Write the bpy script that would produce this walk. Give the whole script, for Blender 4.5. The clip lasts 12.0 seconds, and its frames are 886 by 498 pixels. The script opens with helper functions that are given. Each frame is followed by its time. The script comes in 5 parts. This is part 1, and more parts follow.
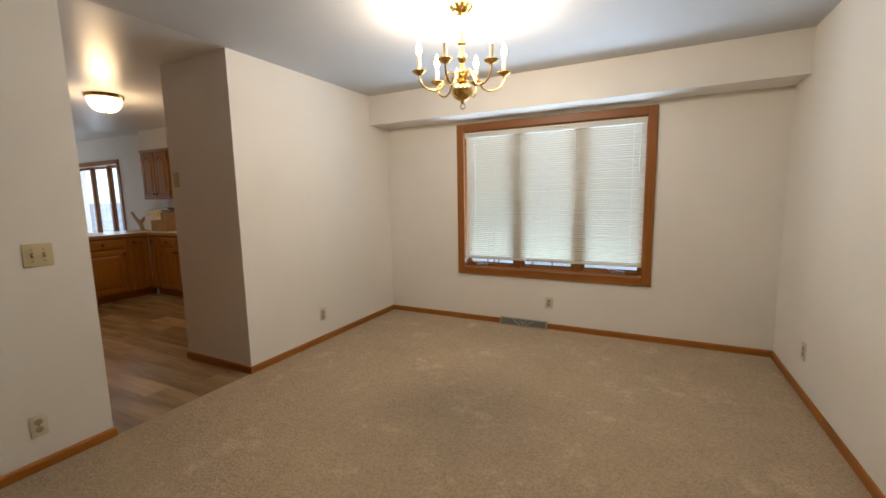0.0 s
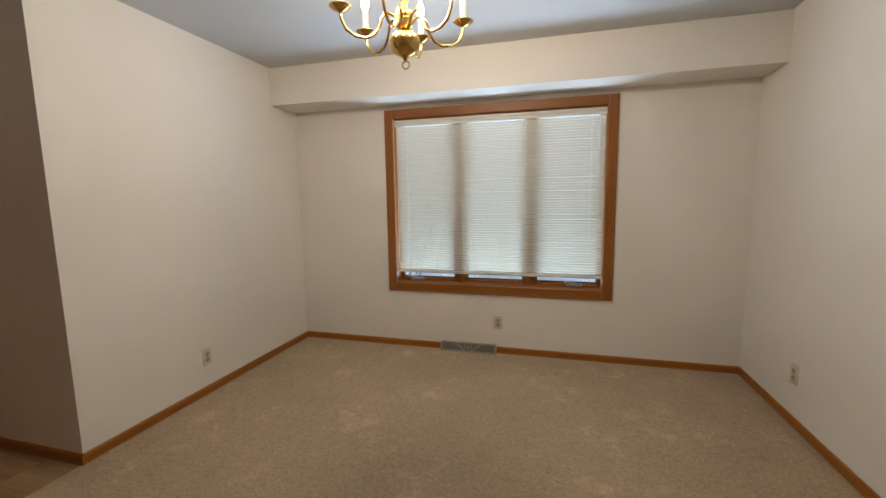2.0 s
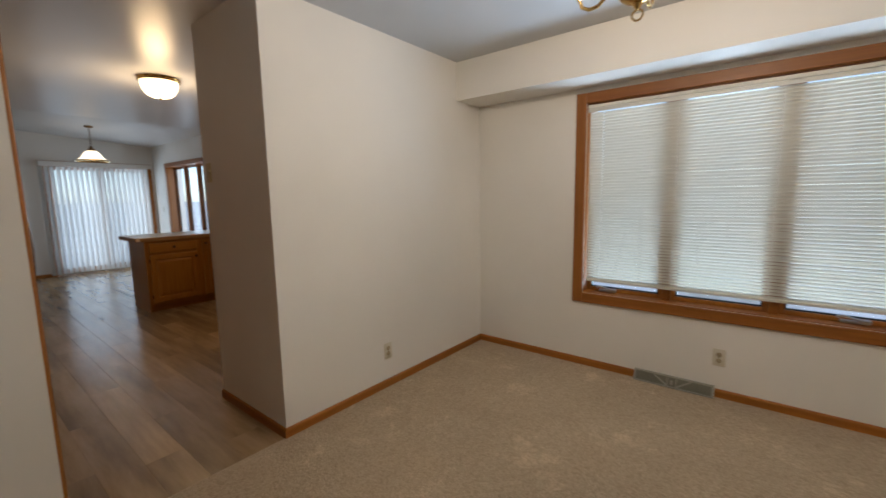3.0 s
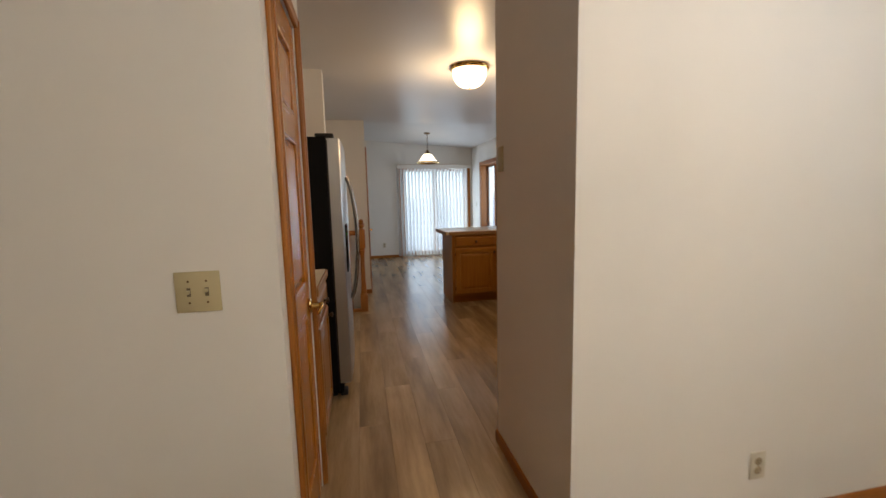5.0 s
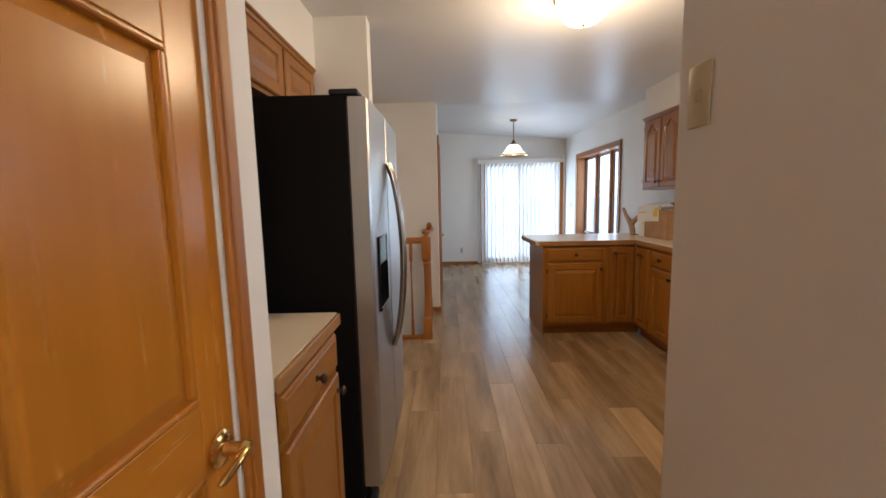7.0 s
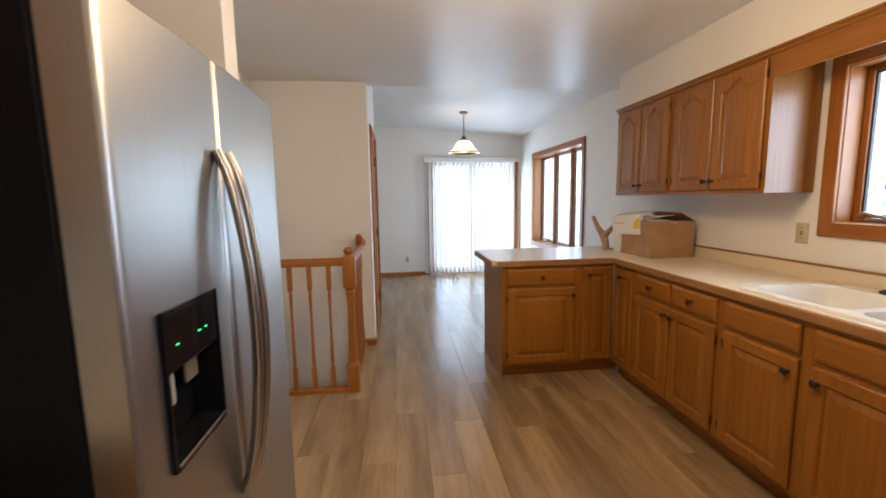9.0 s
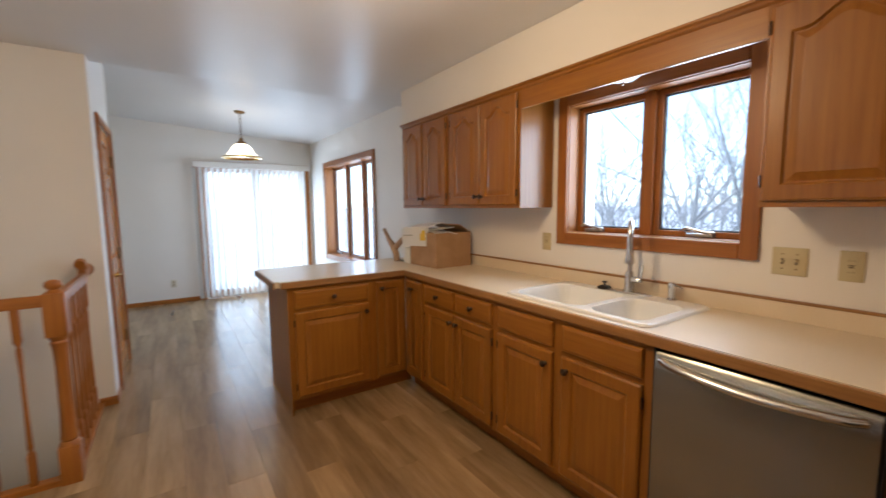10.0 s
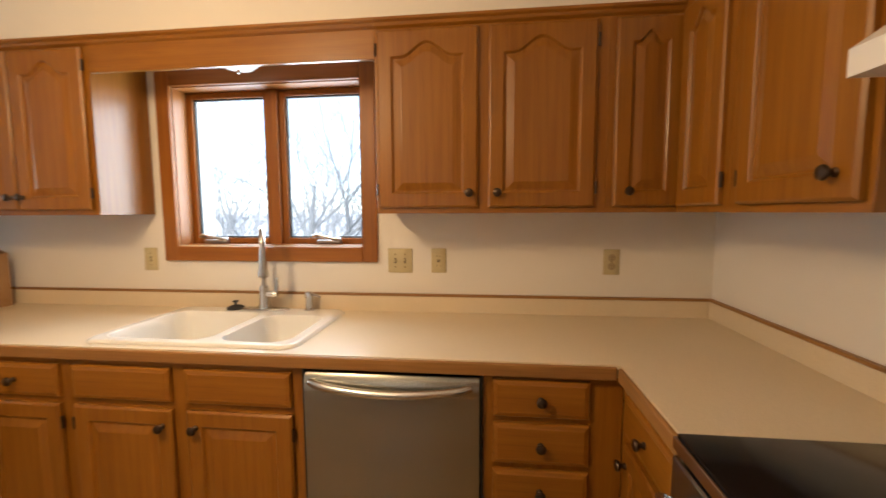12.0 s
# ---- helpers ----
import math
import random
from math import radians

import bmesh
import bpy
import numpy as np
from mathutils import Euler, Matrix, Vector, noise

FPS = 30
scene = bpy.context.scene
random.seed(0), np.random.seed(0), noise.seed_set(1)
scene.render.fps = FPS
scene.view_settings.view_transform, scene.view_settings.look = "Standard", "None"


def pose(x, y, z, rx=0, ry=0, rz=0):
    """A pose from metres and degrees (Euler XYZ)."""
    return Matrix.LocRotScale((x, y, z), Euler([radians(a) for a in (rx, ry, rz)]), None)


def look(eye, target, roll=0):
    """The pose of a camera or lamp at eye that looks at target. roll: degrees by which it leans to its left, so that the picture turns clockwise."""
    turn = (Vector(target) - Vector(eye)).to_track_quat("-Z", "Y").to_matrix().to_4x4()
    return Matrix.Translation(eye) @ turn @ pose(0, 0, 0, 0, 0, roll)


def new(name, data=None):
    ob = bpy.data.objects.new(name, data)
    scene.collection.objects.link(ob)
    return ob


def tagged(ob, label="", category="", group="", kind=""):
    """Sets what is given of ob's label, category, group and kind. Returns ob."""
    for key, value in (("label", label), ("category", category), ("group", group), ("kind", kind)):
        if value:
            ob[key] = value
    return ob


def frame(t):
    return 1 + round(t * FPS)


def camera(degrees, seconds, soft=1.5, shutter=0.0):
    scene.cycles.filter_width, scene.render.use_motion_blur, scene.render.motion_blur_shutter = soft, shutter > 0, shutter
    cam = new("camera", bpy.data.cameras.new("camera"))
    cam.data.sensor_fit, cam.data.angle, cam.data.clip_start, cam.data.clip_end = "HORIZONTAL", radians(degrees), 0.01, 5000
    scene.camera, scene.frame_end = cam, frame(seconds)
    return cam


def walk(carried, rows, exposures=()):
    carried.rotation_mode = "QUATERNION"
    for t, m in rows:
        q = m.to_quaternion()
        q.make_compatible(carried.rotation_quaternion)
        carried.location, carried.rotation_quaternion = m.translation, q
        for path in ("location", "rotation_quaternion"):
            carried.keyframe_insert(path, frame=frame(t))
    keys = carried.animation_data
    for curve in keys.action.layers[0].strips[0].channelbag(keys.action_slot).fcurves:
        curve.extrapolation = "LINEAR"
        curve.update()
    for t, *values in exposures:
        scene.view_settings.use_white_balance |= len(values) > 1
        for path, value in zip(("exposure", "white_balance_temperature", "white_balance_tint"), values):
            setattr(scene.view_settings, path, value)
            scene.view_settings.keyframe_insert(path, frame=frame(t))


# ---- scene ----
cam = camera(94.8, 12.0, 1.5, 0.25)
PATH = [
    (0, (1.306, 0.239, 1.345), (0.409, 2.008, 1.087), -1.1),
    (0.5, (1.326, 0.414, 1.356), (0.556, 2.242, 1.1), -0.9),
    (1, (1.17, 0.567, 1.346), (0.61, 2.47, 1.093), -0.7),
    (1.5, (1.006, 0.7, 1.355), (0.524, 2.625, 1.101), -0.7),
    (2, (0.896, 0.879, 1.333), (0.371, 2.792, 1.081), -0.8),
    (2.5, (0.832, 1.038, 1.34), (-0.061, 2.81, 1.088), -0.9),
    (3, (0.652, 1.142, 1.344), (-0.592, 2.687, 1.087), -1.0),
    (3.5, (0.475, 1.271, 1.338), (-1.048, 2.542, 1.082), -1.1),
    (3.7, (0.406, 1.354, 1.342), (-1.213, 2.5, 1.085), -1.3),
    (5.3, (-0.353, 1.625, 1.333), (-2.318, 1.897, 1.085), -1.4),
    (5.5, (-0.468, 1.671, 1.34), (-2.441, 1.887, 1.092), -1.5),
    (6, (-0.736, 1.73, 1.339), (-2.721, 1.775, 1.095), -1.5),
    (6.5, (-1.02, 1.734, 1.319), (-3.005, 1.702, 1.077), -1.4),
    (6.7, (-1.129, 1.739, 1.321), (-3.114, 1.718, 1.083), -1.3),
    (8.3, (-1.933, 1.817, 1.34), (-3.916, 1.78, 1.082), -0.9),
    (8.5, (-2.021, 1.816, 1.348), (-4.005, 1.838, 1.091), -0.9),
    (9, (-2.209, 1.908, 1.377), (-4.182, 2.121, 1.13), -0.9),
    (9.5, (-2.297, 2.017, 1.378), (-4.212, 2.548, 1.148), -0.8),
    (10, (-2.372, 2.05, 1.391), (-4.025, 3.158, 1.183), -0.5),
    (10.5, (-2.438, 2.11, 1.408), (-3.769, 3.586, 1.188), -0.8),
    (11, (-2.485, 2.238, 1.407), (-3.578, 3.899, 1.193), -0.7),
    (11.5, (-2.49, 2.278, 1.379), (-3.261, 4.115, 1.204), -0.2),
    (12, (-2.537, 2.258, 1.383), (-2.759, 4.238, 1.202), -0.3),
]
EXPOSURES = [(0, 1.60, 6300, 10), (0.5, 1.35, 6400, 10), (1.5, 1.30, 6300, 10), (2.0, 1.34, 6250, 10), (3.0, 1.26, 6050, 10), (3.7, 1.50, 6250, 10), (5.5, 1.86, 6200, 10), (6.5, 2.20, 5700, 10), (8.3, 2.82, 5950, 10), (9.5, 2.60, 5750, 10), (10.5, 2.60, 5950, 10), (12, 2.92, 6600, 10)]
walk(cam, [(t, look(eye, target, roll)) for t, eye, target, roll in PATH], EXPOSURES)

# ---- light ----
world = bpy.data.worlds.new("sky")
scene.world = world
world.use_nodes = True
wn, wl = world.node_tree.nodes, world.node_tree.links
sky = wn.new("ShaderNodeTexSky")
sky.sky_type, sky.sun_disc = "NISHITA", False
sky.sun_elevation, sky.sun_rotation = radians(38), radians(150)
sky.air_density, sky.dust_density, sky.ozone_density = 0.7, 0.8, 0.5
wn["Background"].inputs["Strength"].default_value = 0.12
wl.new(sky.outputs[0], wn["Background"].inputs["Color"])

sun = bpy.data.lights.new("sun", "SUN")
sun.energy, sun.angle, sun.color = 0.6, radians(12), (1.0, 0.95, 0.88)
new("sun", sun).matrix_world = look((0, 0, 10), (3, 4.5, 4.5))


def area_lamp(name, eye, target, w, h, watts, color):
    d = bpy.data.lights.new(name, "AREA")
    d.shape, d.size, d.size_y, d.energy, d.color = "RECTANGLE", w, h, watts, color
    new(name, d).matrix_world = look(eye, target)


def point_lamp(name, place, watts, color, radius):
    d = bpy.data.lights.new(name, "POINT")
    d.energy, d.color, d.shadow_soft_size = watts, color, radius
    new(name, d).location = place


DAY = (0.80, 0.90, 1.0)
WARM = (1.0, 0.84, 0.66)
area_lamp("daylight_dining", (0.407, 5.20, 0.35), (0.407, 4.20, 1.35), 1.75, 1.0, 50, (0.66, 0.83, 1.0))
area_lamp("daylight_patio", (-9.80, 3.24, 1.05), (0, 3.24, 0.95), 1.55, 2.0, 11, DAY)
area_lamp("daylight_breakfast", (-7.88, 4.52, 1.33), (-7.88, 0, 1.25), 1.8, 1.4, 7.5, DAY)
area_lamp("daylight_sink", (-3.60, 4.50, 1.66), (-3.60, 0, 0.9), 0.95, 0.78, 4.0, DAY)

# ---- materials ----
MATS = {}


def material(name, base, rough=0.5, metal=0.0, spec=0.5):
    m = bpy.data.materials.new(name)
    m.use_nodes = True
    b = m.node_tree.nodes["Principled BSDF"]
    b.inputs["Base Color"].default_value = (*base, 1)
    b.inputs["Roughness"].default_value = rough
    b.inputs["Metallic"].default_value = metal
    b.inputs["Specular IOR Level"].default_value = spec
    MATS[name] = m
    return m


def coords(m, scale, source="Object"):
    n, l = m.node_tree.nodes, m.node_tree.links
    tc, mp = n.new("ShaderNodeTexCoord"), n.new("ShaderNodeMapping")
    mp.inputs["Scale"].default_value = scale
    l.new(tc.outputs[source], mp.inputs["Vector"])
    return mp.outputs[0]


def noise_tex(m, vector, scale, detail=4.0, rough=0.55):
    n, l = m.node_tree.nodes, m.node_tree.links
    t = n.new("ShaderNodeTexNoise")
    t.inputs["Scale"].default_value, t.inputs["Detail"].default_value, t.inputs["Roughness"].default_value = scale, detail, rough
    l.new(vector, t.inputs["Vector"])
    return t.outputs["Fac"]


def ramp(m, fac, stops):
    n, l = m.node_tree.nodes, m.node_tree.links
    r = n.new("ShaderNodeValToRGB")
    while len(r.color_ramp.elements) < len(stops):
        r.color_ramp.elements.new(0.5)
    for e, (p, c) in zip(r.color_ramp.elements, stops):
        e.position, e.color = p, (*c, 1)
    l.new(fac, r.inputs["Fac"])
    return r.outputs["Color"]


def mixed(m, a, b, fac, mode="MIX"):
    n, l = m.node_tree.nodes, m.node_tree.links
    x = n.new("ShaderNodeMix")
    x.data_type, x.blend_type = "RGBA", mode
    for sock, v in ((x.inputs[0], fac), (x.inputs[6], a), (x.inputs[7], b)):
        if isinstance(v, (int, float)):
            sock.default_value = v
        elif isinstance(v, tuple):
            sock.default_value = (*v, 1)
        else:
            l.new(v, sock)
    return x.outputs[2]


def bump(m, height, strength, distance):
    n, l = m.node_tree.nodes, m.node_tree.links
    b = n.new("ShaderNodeBump")
    b.inputs["Strength"].default_value, b.inputs["Distance"].default_value = strength, distance
    l.new(height, b.inputs["Height"])
    l.new(b.outputs[0], n["Principled BSDF"].inputs["Normal"])


def to_base(m, color):
    m.node_tree.links.new(color, m.node_tree.nodes["Principled BSDF"].inputs["Base Color"])


def varied_value(m, low, high):
    """A grey that differs from object to object."""
    n, l = m.node_tree.nodes, m.node_tree.links
    oi = n.new("ShaderNodeObjectInfo")
    return ramp(m, oi.outputs["Random"], [(0, (low,) * 3), (1, (high,) * 3)])


def rough_from(m, fac, low, high):
    n, l = m.node_tree.nodes, m.node_tree.links
    r = n.new("ShaderNodeMapRange")
    r.inputs["To Min"].default_value, r.inputs["To Max"].default_value = low, high
    l.new(fac, r.inputs["Value"])
    l.new(r.outputs[0], n["Principled BSDF"].inputs["Roughness"])


def wood(name, axis, dark, mid, light, rough=0.29, pore=0.32):
    m = material(name, mid, rough)
    s = [26.0, 26.0, 26.0]
    s[axis] = 1.3
    grain = noise_tex(m, coords(m, s), 1.6, 6, 0.62)
    s2 = [5.0, 5.0, 5.0]
    s2[axis] = 0.5
    broad = noise_tex(m, coords(m, s2), 1.0, 3, 0.5)
    s3 = [170.0, 170.0, 170.0]
    s3[axis] = 5.0
    pores = noise_tex(m, coords(m, s3), 1.0, 2, 0.5)
    c = ramp(m, grain, [(0.33, dark), (0.52, mid), (0.72, light)])
    c = mixed(m, c, ramp(m, broad, [(0.35, (0.86, 0.83, 0.80)), (0.65, (1.0, 1.0, 1.0))]), 0.8, "MULTIPLY")
    c = mixed(m, c, ramp(m, pores, [(0.34, (0.80, 0.75, 0.70)), (0.46, (1.0, 1.0, 1.0))]), pore, "MULTIPLY")
    c = mixed(m, c, varied_value(m, 0.88, 1.0), 1.0, "MULTIPLY")
    to_base(m, c)
    rough_from(m, grain, rough - 0.06 * min(1.0, pore / 0.32), rough + 0.1 * min(1.0, pore / 0.32))
    bump(m, pores, 0.12 * pore / 0.32, 0.0006)
    return m


EDGE = [wood("counter_edge_oak_" + a, i, (0.29, 0.135, 0.035), (0.35, 0.17, 0.048), (0.41, 0.205, 0.062), 0.42) for i, a in enumerate("xyz")]
OAK = [wood("oak_" + a, i, (0.275, 0.102, 0.009), (0.325, 0.127, 0.012), (0.370, 0.150, 0.017), 0.29, 0.5) for i, a in enumerate("xyz")]
TRIM = [wood("trim_oak_" + a, i, (0.310, 0.100, 0.007), (0.375, 0.130, 0.009), (0.425, 0.155, 0.012), 0.45) for i, a in enumerate("xyz")]
PINE = wood("stained_door_wood", 2, (0.455, 0.163, 0.010), (0.470, 0.171, 0.011), (0.485, 0.179, 0.012), 0.27, 0.03)
WINWOOD = [wood("window_wood_" + a, i, (0.275, 0.088, 0.009), (0.335, 0.115, 0.013), (0.385, 0.140, 0.018), 0.42) for i, a in enumerate("xyz")]


def paint(name, base, rough, relief):
    m = material(name, base, rough, 0, 0.4)
    v = coords(m, (1, 1, 1))
    fine, blot = noise_tex(m, v, 230, 3, 0.6), noise_tex(m, v, 1.3, 3, 0.5)
    c = mixed(m, base, ramp(m, blot, [(0.3, (0.95, 0.95, 0.945)), (0.7, (1.0, 1.0, 1.0))]), 1.0, "MULTIPLY")
    to_base(m, c)
    if relief:
        rough_from(m, blot, rough - 0.05, rough + 0.05)
        bump(m, fine, relief, 0.0012)
    return m


WALL = paint("wall_paint", (0.83, 0.795, 0.735), 0.62, 0.2)
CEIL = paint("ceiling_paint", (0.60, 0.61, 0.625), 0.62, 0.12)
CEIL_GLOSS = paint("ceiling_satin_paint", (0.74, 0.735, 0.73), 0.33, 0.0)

CARPET = material("carpet_pile", (0.5, 0.41, 0.30), 0.95, 0, 0.1)
cv = coords(CARPET, (1, 1, 1))
c_f, c_m, c_b = noise_tex(CARPET, cv, 230, 3, 0.7), noise_tex(CARPET, cv, 46, 4, 0.65), noise_tex(CARPET, cv, 2.3, 5, 0.62)
c_s = noise_tex(CARPET, cv, 95, 3, 0.65)
c_p = noise_tex(CARPET, cv, 7.5, 4, 0.7)
cc = ramp(CARPET, c_f, [(0.3, (0.42, 0.320, 0.205)), (0.55, (0.61, 0.480, 0.335)), (0.75, (0.72, 0.585, 0.425))])
cc = mixed(CARPET, cc, ramp(CARPET, c_s, [(0.36, (0.66, 0.64, 0.61)), (0.54, (1.0, 1.0, 1.0))]), 0.6, "MULTIPLY")
cc = mixed(CARPET, cc, ramp(CARPET, c_m, [(0.36, (0.84, 0.825, 0.80)), (0.58, (1.03, 1.03, 1.03))]), 0.7, "MULTIPLY")
patch = mixed(CARPET, c_b, c_p, 0.38)
cc = mixed(CARPET, cc, ramp(CARPET, patch, [(0.40, (0.92, 0.915, 0.91)), (0.55, (0.98, 0.978, 0.975)), (0.60, (1.14, 1.14, 1.145)), (0.70, (1.28, 1.28, 1.30))]), 1.0, "MULTIPLY")
to_base(CARPET, cc)
bump(CARPET, mixed(CARPET, mixed(CARPET, c_f, c_s, 0.6), c_m, 0.45), 1.0, 0.02)

PLANK = material("vinyl_plank", (0.3, 0.2, 0.13), 0.3, 0, 0.65)
pv = coords(PLANK, (0.8, 6, 6))
n_oi = PLANK.node_tree.nodes.new("ShaderNodeObjectInfo")
n_add = PLANK.node_tree.nodes.new("ShaderNodeVectorMath")
n_add.operation = "MULTIPLY_ADD"
n_add.inputs[1].default_value = (37, 37, 37)
PLANK.node_tree.links.new(n_oi.outputs["Random"], n_add.inputs[0])
PLANK.node_tree.links.new(pv, n_add.inputs[2])
p_g, p_b = noise_tex(PLANK, n_add.outputs[0], 1.7, 6, 0.62), noise_tex(PLANK, n_add.outputs[0], 0.35, 3, 0.5)
p_s = noise_tex(PLANK, n_add.outputs[0], 5.0, 4, 0.6)
pc = ramp(PLANK, p_g, [(0.30, (0.250, 0.164, 0.081)), (0.5, (0.358, 0.239, 0.122)), (0.70, (0.475, 0.331, 0.178))])
pc = mixed(PLANK, pc, ramp(PLANK, p_b, [(0.35, (0.74, 0.72, 0.70)), (0.65, (1.14, 1.14, 1.14))]), 0.95, "MULTIPLY")
pc = mixed(PLANK, pc, ramp(PLANK, p_s, [(0.35, (0.90, 0.89, 0.88)), (0.6, (1.0, 1.0, 1.0))]), 0.8, "MULTIPLY")
pc = mixed(PLANK, pc, varied_value(PLANK, 0.86, 1.12), 1.0, "MULTIPLY")
to_base(PLANK, pc)
rough_from(PLANK, p_s, 0.18, 0.30)
SUBFLOOR = material("plank_joint", (0.21, 0.145, 0.085), 0.6)

LAMINATE = material("counter_laminate", (0.72, 0.62, 0.47), 0.36, 0, 0.5)
lv = coords(LAMINATE, (1, 1, 1))
l_f, l_b = noise_tex(LAMINATE, lv, 420, 2, 0.5), noise_tex(LAMINATE, lv, 3, 3, 0.5)
lc = ramp(LAMINATE, l_f, [(0.35, (0.69, 0.575, 0.41)), (0.6, (0.78, 0.665, 0.49))])
to_base(LAMINATE, mixed(LAMINATE, lc, ramp(LAMINATE, l_b, [(0.3, (0.95, 0.95, 0.94)), (0.7, (1.0, 1.0, 1.0))]), 1.0, "MULTIPLY"))
rough_from(LAMINATE, l_b, 0.25, 0.36)


def brushed(name, base, rough, axis):
    m = material(name, base, rough, 1.0)
    s = [40.0, 40.0, 40.0]
    s[axis] = 1.0
    b = noise_tex(m, coords(m, s), 1.5, 4, 0.6)
    to_base(m, mixed(m, base, ramp(m, b, [(0.3, (0.95, 0.95, 0.95)), (0.7, (1.0, 1.0, 1.0))]), 1.0, "MULTIPLY"))
    return m


STEEL = brushed("brushed_steel", (0.46, 0.455, 0.445), 0.35, 2)
STEEL_X = brushed("brushed_steel_across", (0.35, 0.35, 0.32), 0.27, 0)
HANDLE_STEEL = brushed("handle_steel", (0.42, 0.38, 0.34), 0.27, 2)
CRANK_METAL = material("crank_metal", (0.42, 0.41, 0.40), 0.3, 0.9)
CHROME = material("satin_chrome", (0.62, 0.61, 0.59), 0.22, 1.0)
BRASS = material("polished_brass", (0.78, 0.52, 0.17), 0.16, 1.0)
bv = noise_tex(BRASS, coords(BRASS, (1, 1, 1)), 30, 3)
to_base(BRASS, ramp(BRASS, bv, [(0.3, (0.62, 0.39, 0.12)), (0.65, (0.82, 0.56, 0.20))]))
BRONZE = material("dark_bronze", (0.075, 0.05, 0.034), 0.38, 0.8)
BLACK = material("black_enamel", (0.006, 0.0055, 0.0055), 0.5, 0, 0.09)
bk = noise_tex(BLACK, coords(BLACK, (1, 1, 1)), 300, 2)
bump(BLACK, bk, 0.25, 0.0008)
BLACK_GLASS = material("black_ceramic_glass", (0.006, 0.006, 0.007), 0.12, 0, 0.2)
RUBBER = material("black_rubber", (0.015, 0.015, 0.015), 0.6)
ALMOND = material("almond_plastic", (0.54, 0.46, 0.27), 0.38)
TAN = material("tan_receptacle", (0.40, 0.32, 0.20), 0.4)
IVORY = material("ivory_plastic", (0.66, 0.61, 0.49), 0.38)
DARKSLOT = material("dark_slot", (0.15, 0.115, 0.07), 0.6)
WHITE = material("white_enamel", (0.80, 0.79, 0.76), 0.22)
SINKWHITE = material("sink_porcelain", (0.80, 0.78, 0.72), 0.12)
BLINDCORD = material("blind_cord", (0.85, 0.85, 0.82), 0.7)
GREY_METAL = material("register_grey", (0.20, 0.19, 0.145), 0.5, 0.2)
GREY_PALE = material("register_pale", (0.36, 0.345, 0.285), 0.5, 0.2)
CANDLE = material("candle_sleeve", (0.78, 0.66, 0.44), 0.5)
YELLOW = material("yellow_sticker", (0.80, 0.55, 0.05), 0.5)
PAPER = material("white_paper", (0.78, 0.77, 0.74), 0.8)
CARD = material("corrugated_cardboard", (0.40, 0.24, 0.12), 0.85)
kv = noise_tex(CARD, coords(CARD, (1, 1, 1)), 9, 4)
to_base(CARD, ramp(CARD, kv, [(0.3, (0.34, 0.195, 0.09)), (0.7, (0.44, 0.27, 0.14))]))
GREEN_LED = material("green_display", (0.02, 0.1, 0.03), 0.4)
GREEN_LED.node_tree.nodes["Principled BSDF"].inputs["Emission Color"].default_value = (0.05, 1.0, 0.2, 1)
GREEN_LED.node_tree.nodes["Principled BSDF"].inputs["Emission Strength"].default_value = 0.4


def glowing(name, color, strength):
    m = material(name, (0.9, 0.85, 0.75), 0.3)
    b = m.node_tree.nodes["Principled BSDF"]
    b.inputs["Emission Color"].default_value, b.inputs["Emission Strength"].default_value = (*color, 1), strength
    return m


BULB = glowing("lit_bulb", (1.0, 0.80, 0.50), 8)
DOME = glowing("lit_dome_glass", (1.0, 0.80, 0.52), 1.1)
SHADE = glowing("lit_frosted_shade", (1.0, 0.80, 0.54), 0.85)


def pane_glass(name, tint):
    m = bpy.data.materials.new(name)
    m.use_nodes = True
    n, l = m.node_tree.nodes, m.node_tree.links
    n.remove(n["Principled BSDF"])
    t, g, x, lw = n.new("ShaderNodeBsdfTransparent"), n.new("ShaderNodeBsdfGlossy"), n.new("ShaderNodeMixShader"), n.new("ShaderNodeLayerWeight")
    p, k = n.new("ShaderNodeMath"), n.new("ShaderNodeMath")
    t.inputs["Color"].default_value = (*tint, 1)
    g.inputs["Roughness"].default_value = 0.02
    p.operation, k.operation = "POWER", "MULTIPLY_ADD"
    p.inputs[1].default_value, k.inputs[1].default_value, k.inputs[2].default_value = 4.0, 0.45, 0.03
    l.new(lw.outputs["Facing"], p.inputs[0]), l.new(p.outputs[0], k.inputs[0]), l.new(k.outputs[0], x.inputs[0])
    l.new(t.outputs[0], x.inputs[1]), l.new(g.outputs[0], x.inputs[2])
    l.new(x.outputs[0], n["Material Output"].inputs["Surface"])
    return m


GLASS = pane_glass("window_glass", (0.95, 0.97, 0.97))


def slat_material(name, base, through_color, fac):
    m = bpy.data.materials.new(name)
    m.use_nodes = True
    n, l = m.node_tree.nodes, m.node_tree.links
    b = n["Principled BSDF"]
    b.inputs["Base Color"].default_value, b.inputs["Roughness"].default_value = (*base, 1), 0.45
    t, x = n.new("ShaderNodeBsdfTranslucent"), n.new("ShaderNodeMixShader")
    t.inputs["Color"].default_value = (*through_color, 1)
    x.inputs[0].default_value = fac
    l.new(b.outputs[0], x.inputs[1]), l.new(t.outputs[0], x.inputs[2])
    l.new(x.outputs[0], n["Material Output"].inputs["Surface"])
    return m


SLAT = slat_material("blind_slat_vinyl", (0.80, 0.77, 0.68), (0.74, 0.74, 0.60), 0.04)
VANE = slat_material("vertical_vane_vinyl", (0.80, 0.80, 0.78), (0.80, 0.85, 0.86), 0.15)


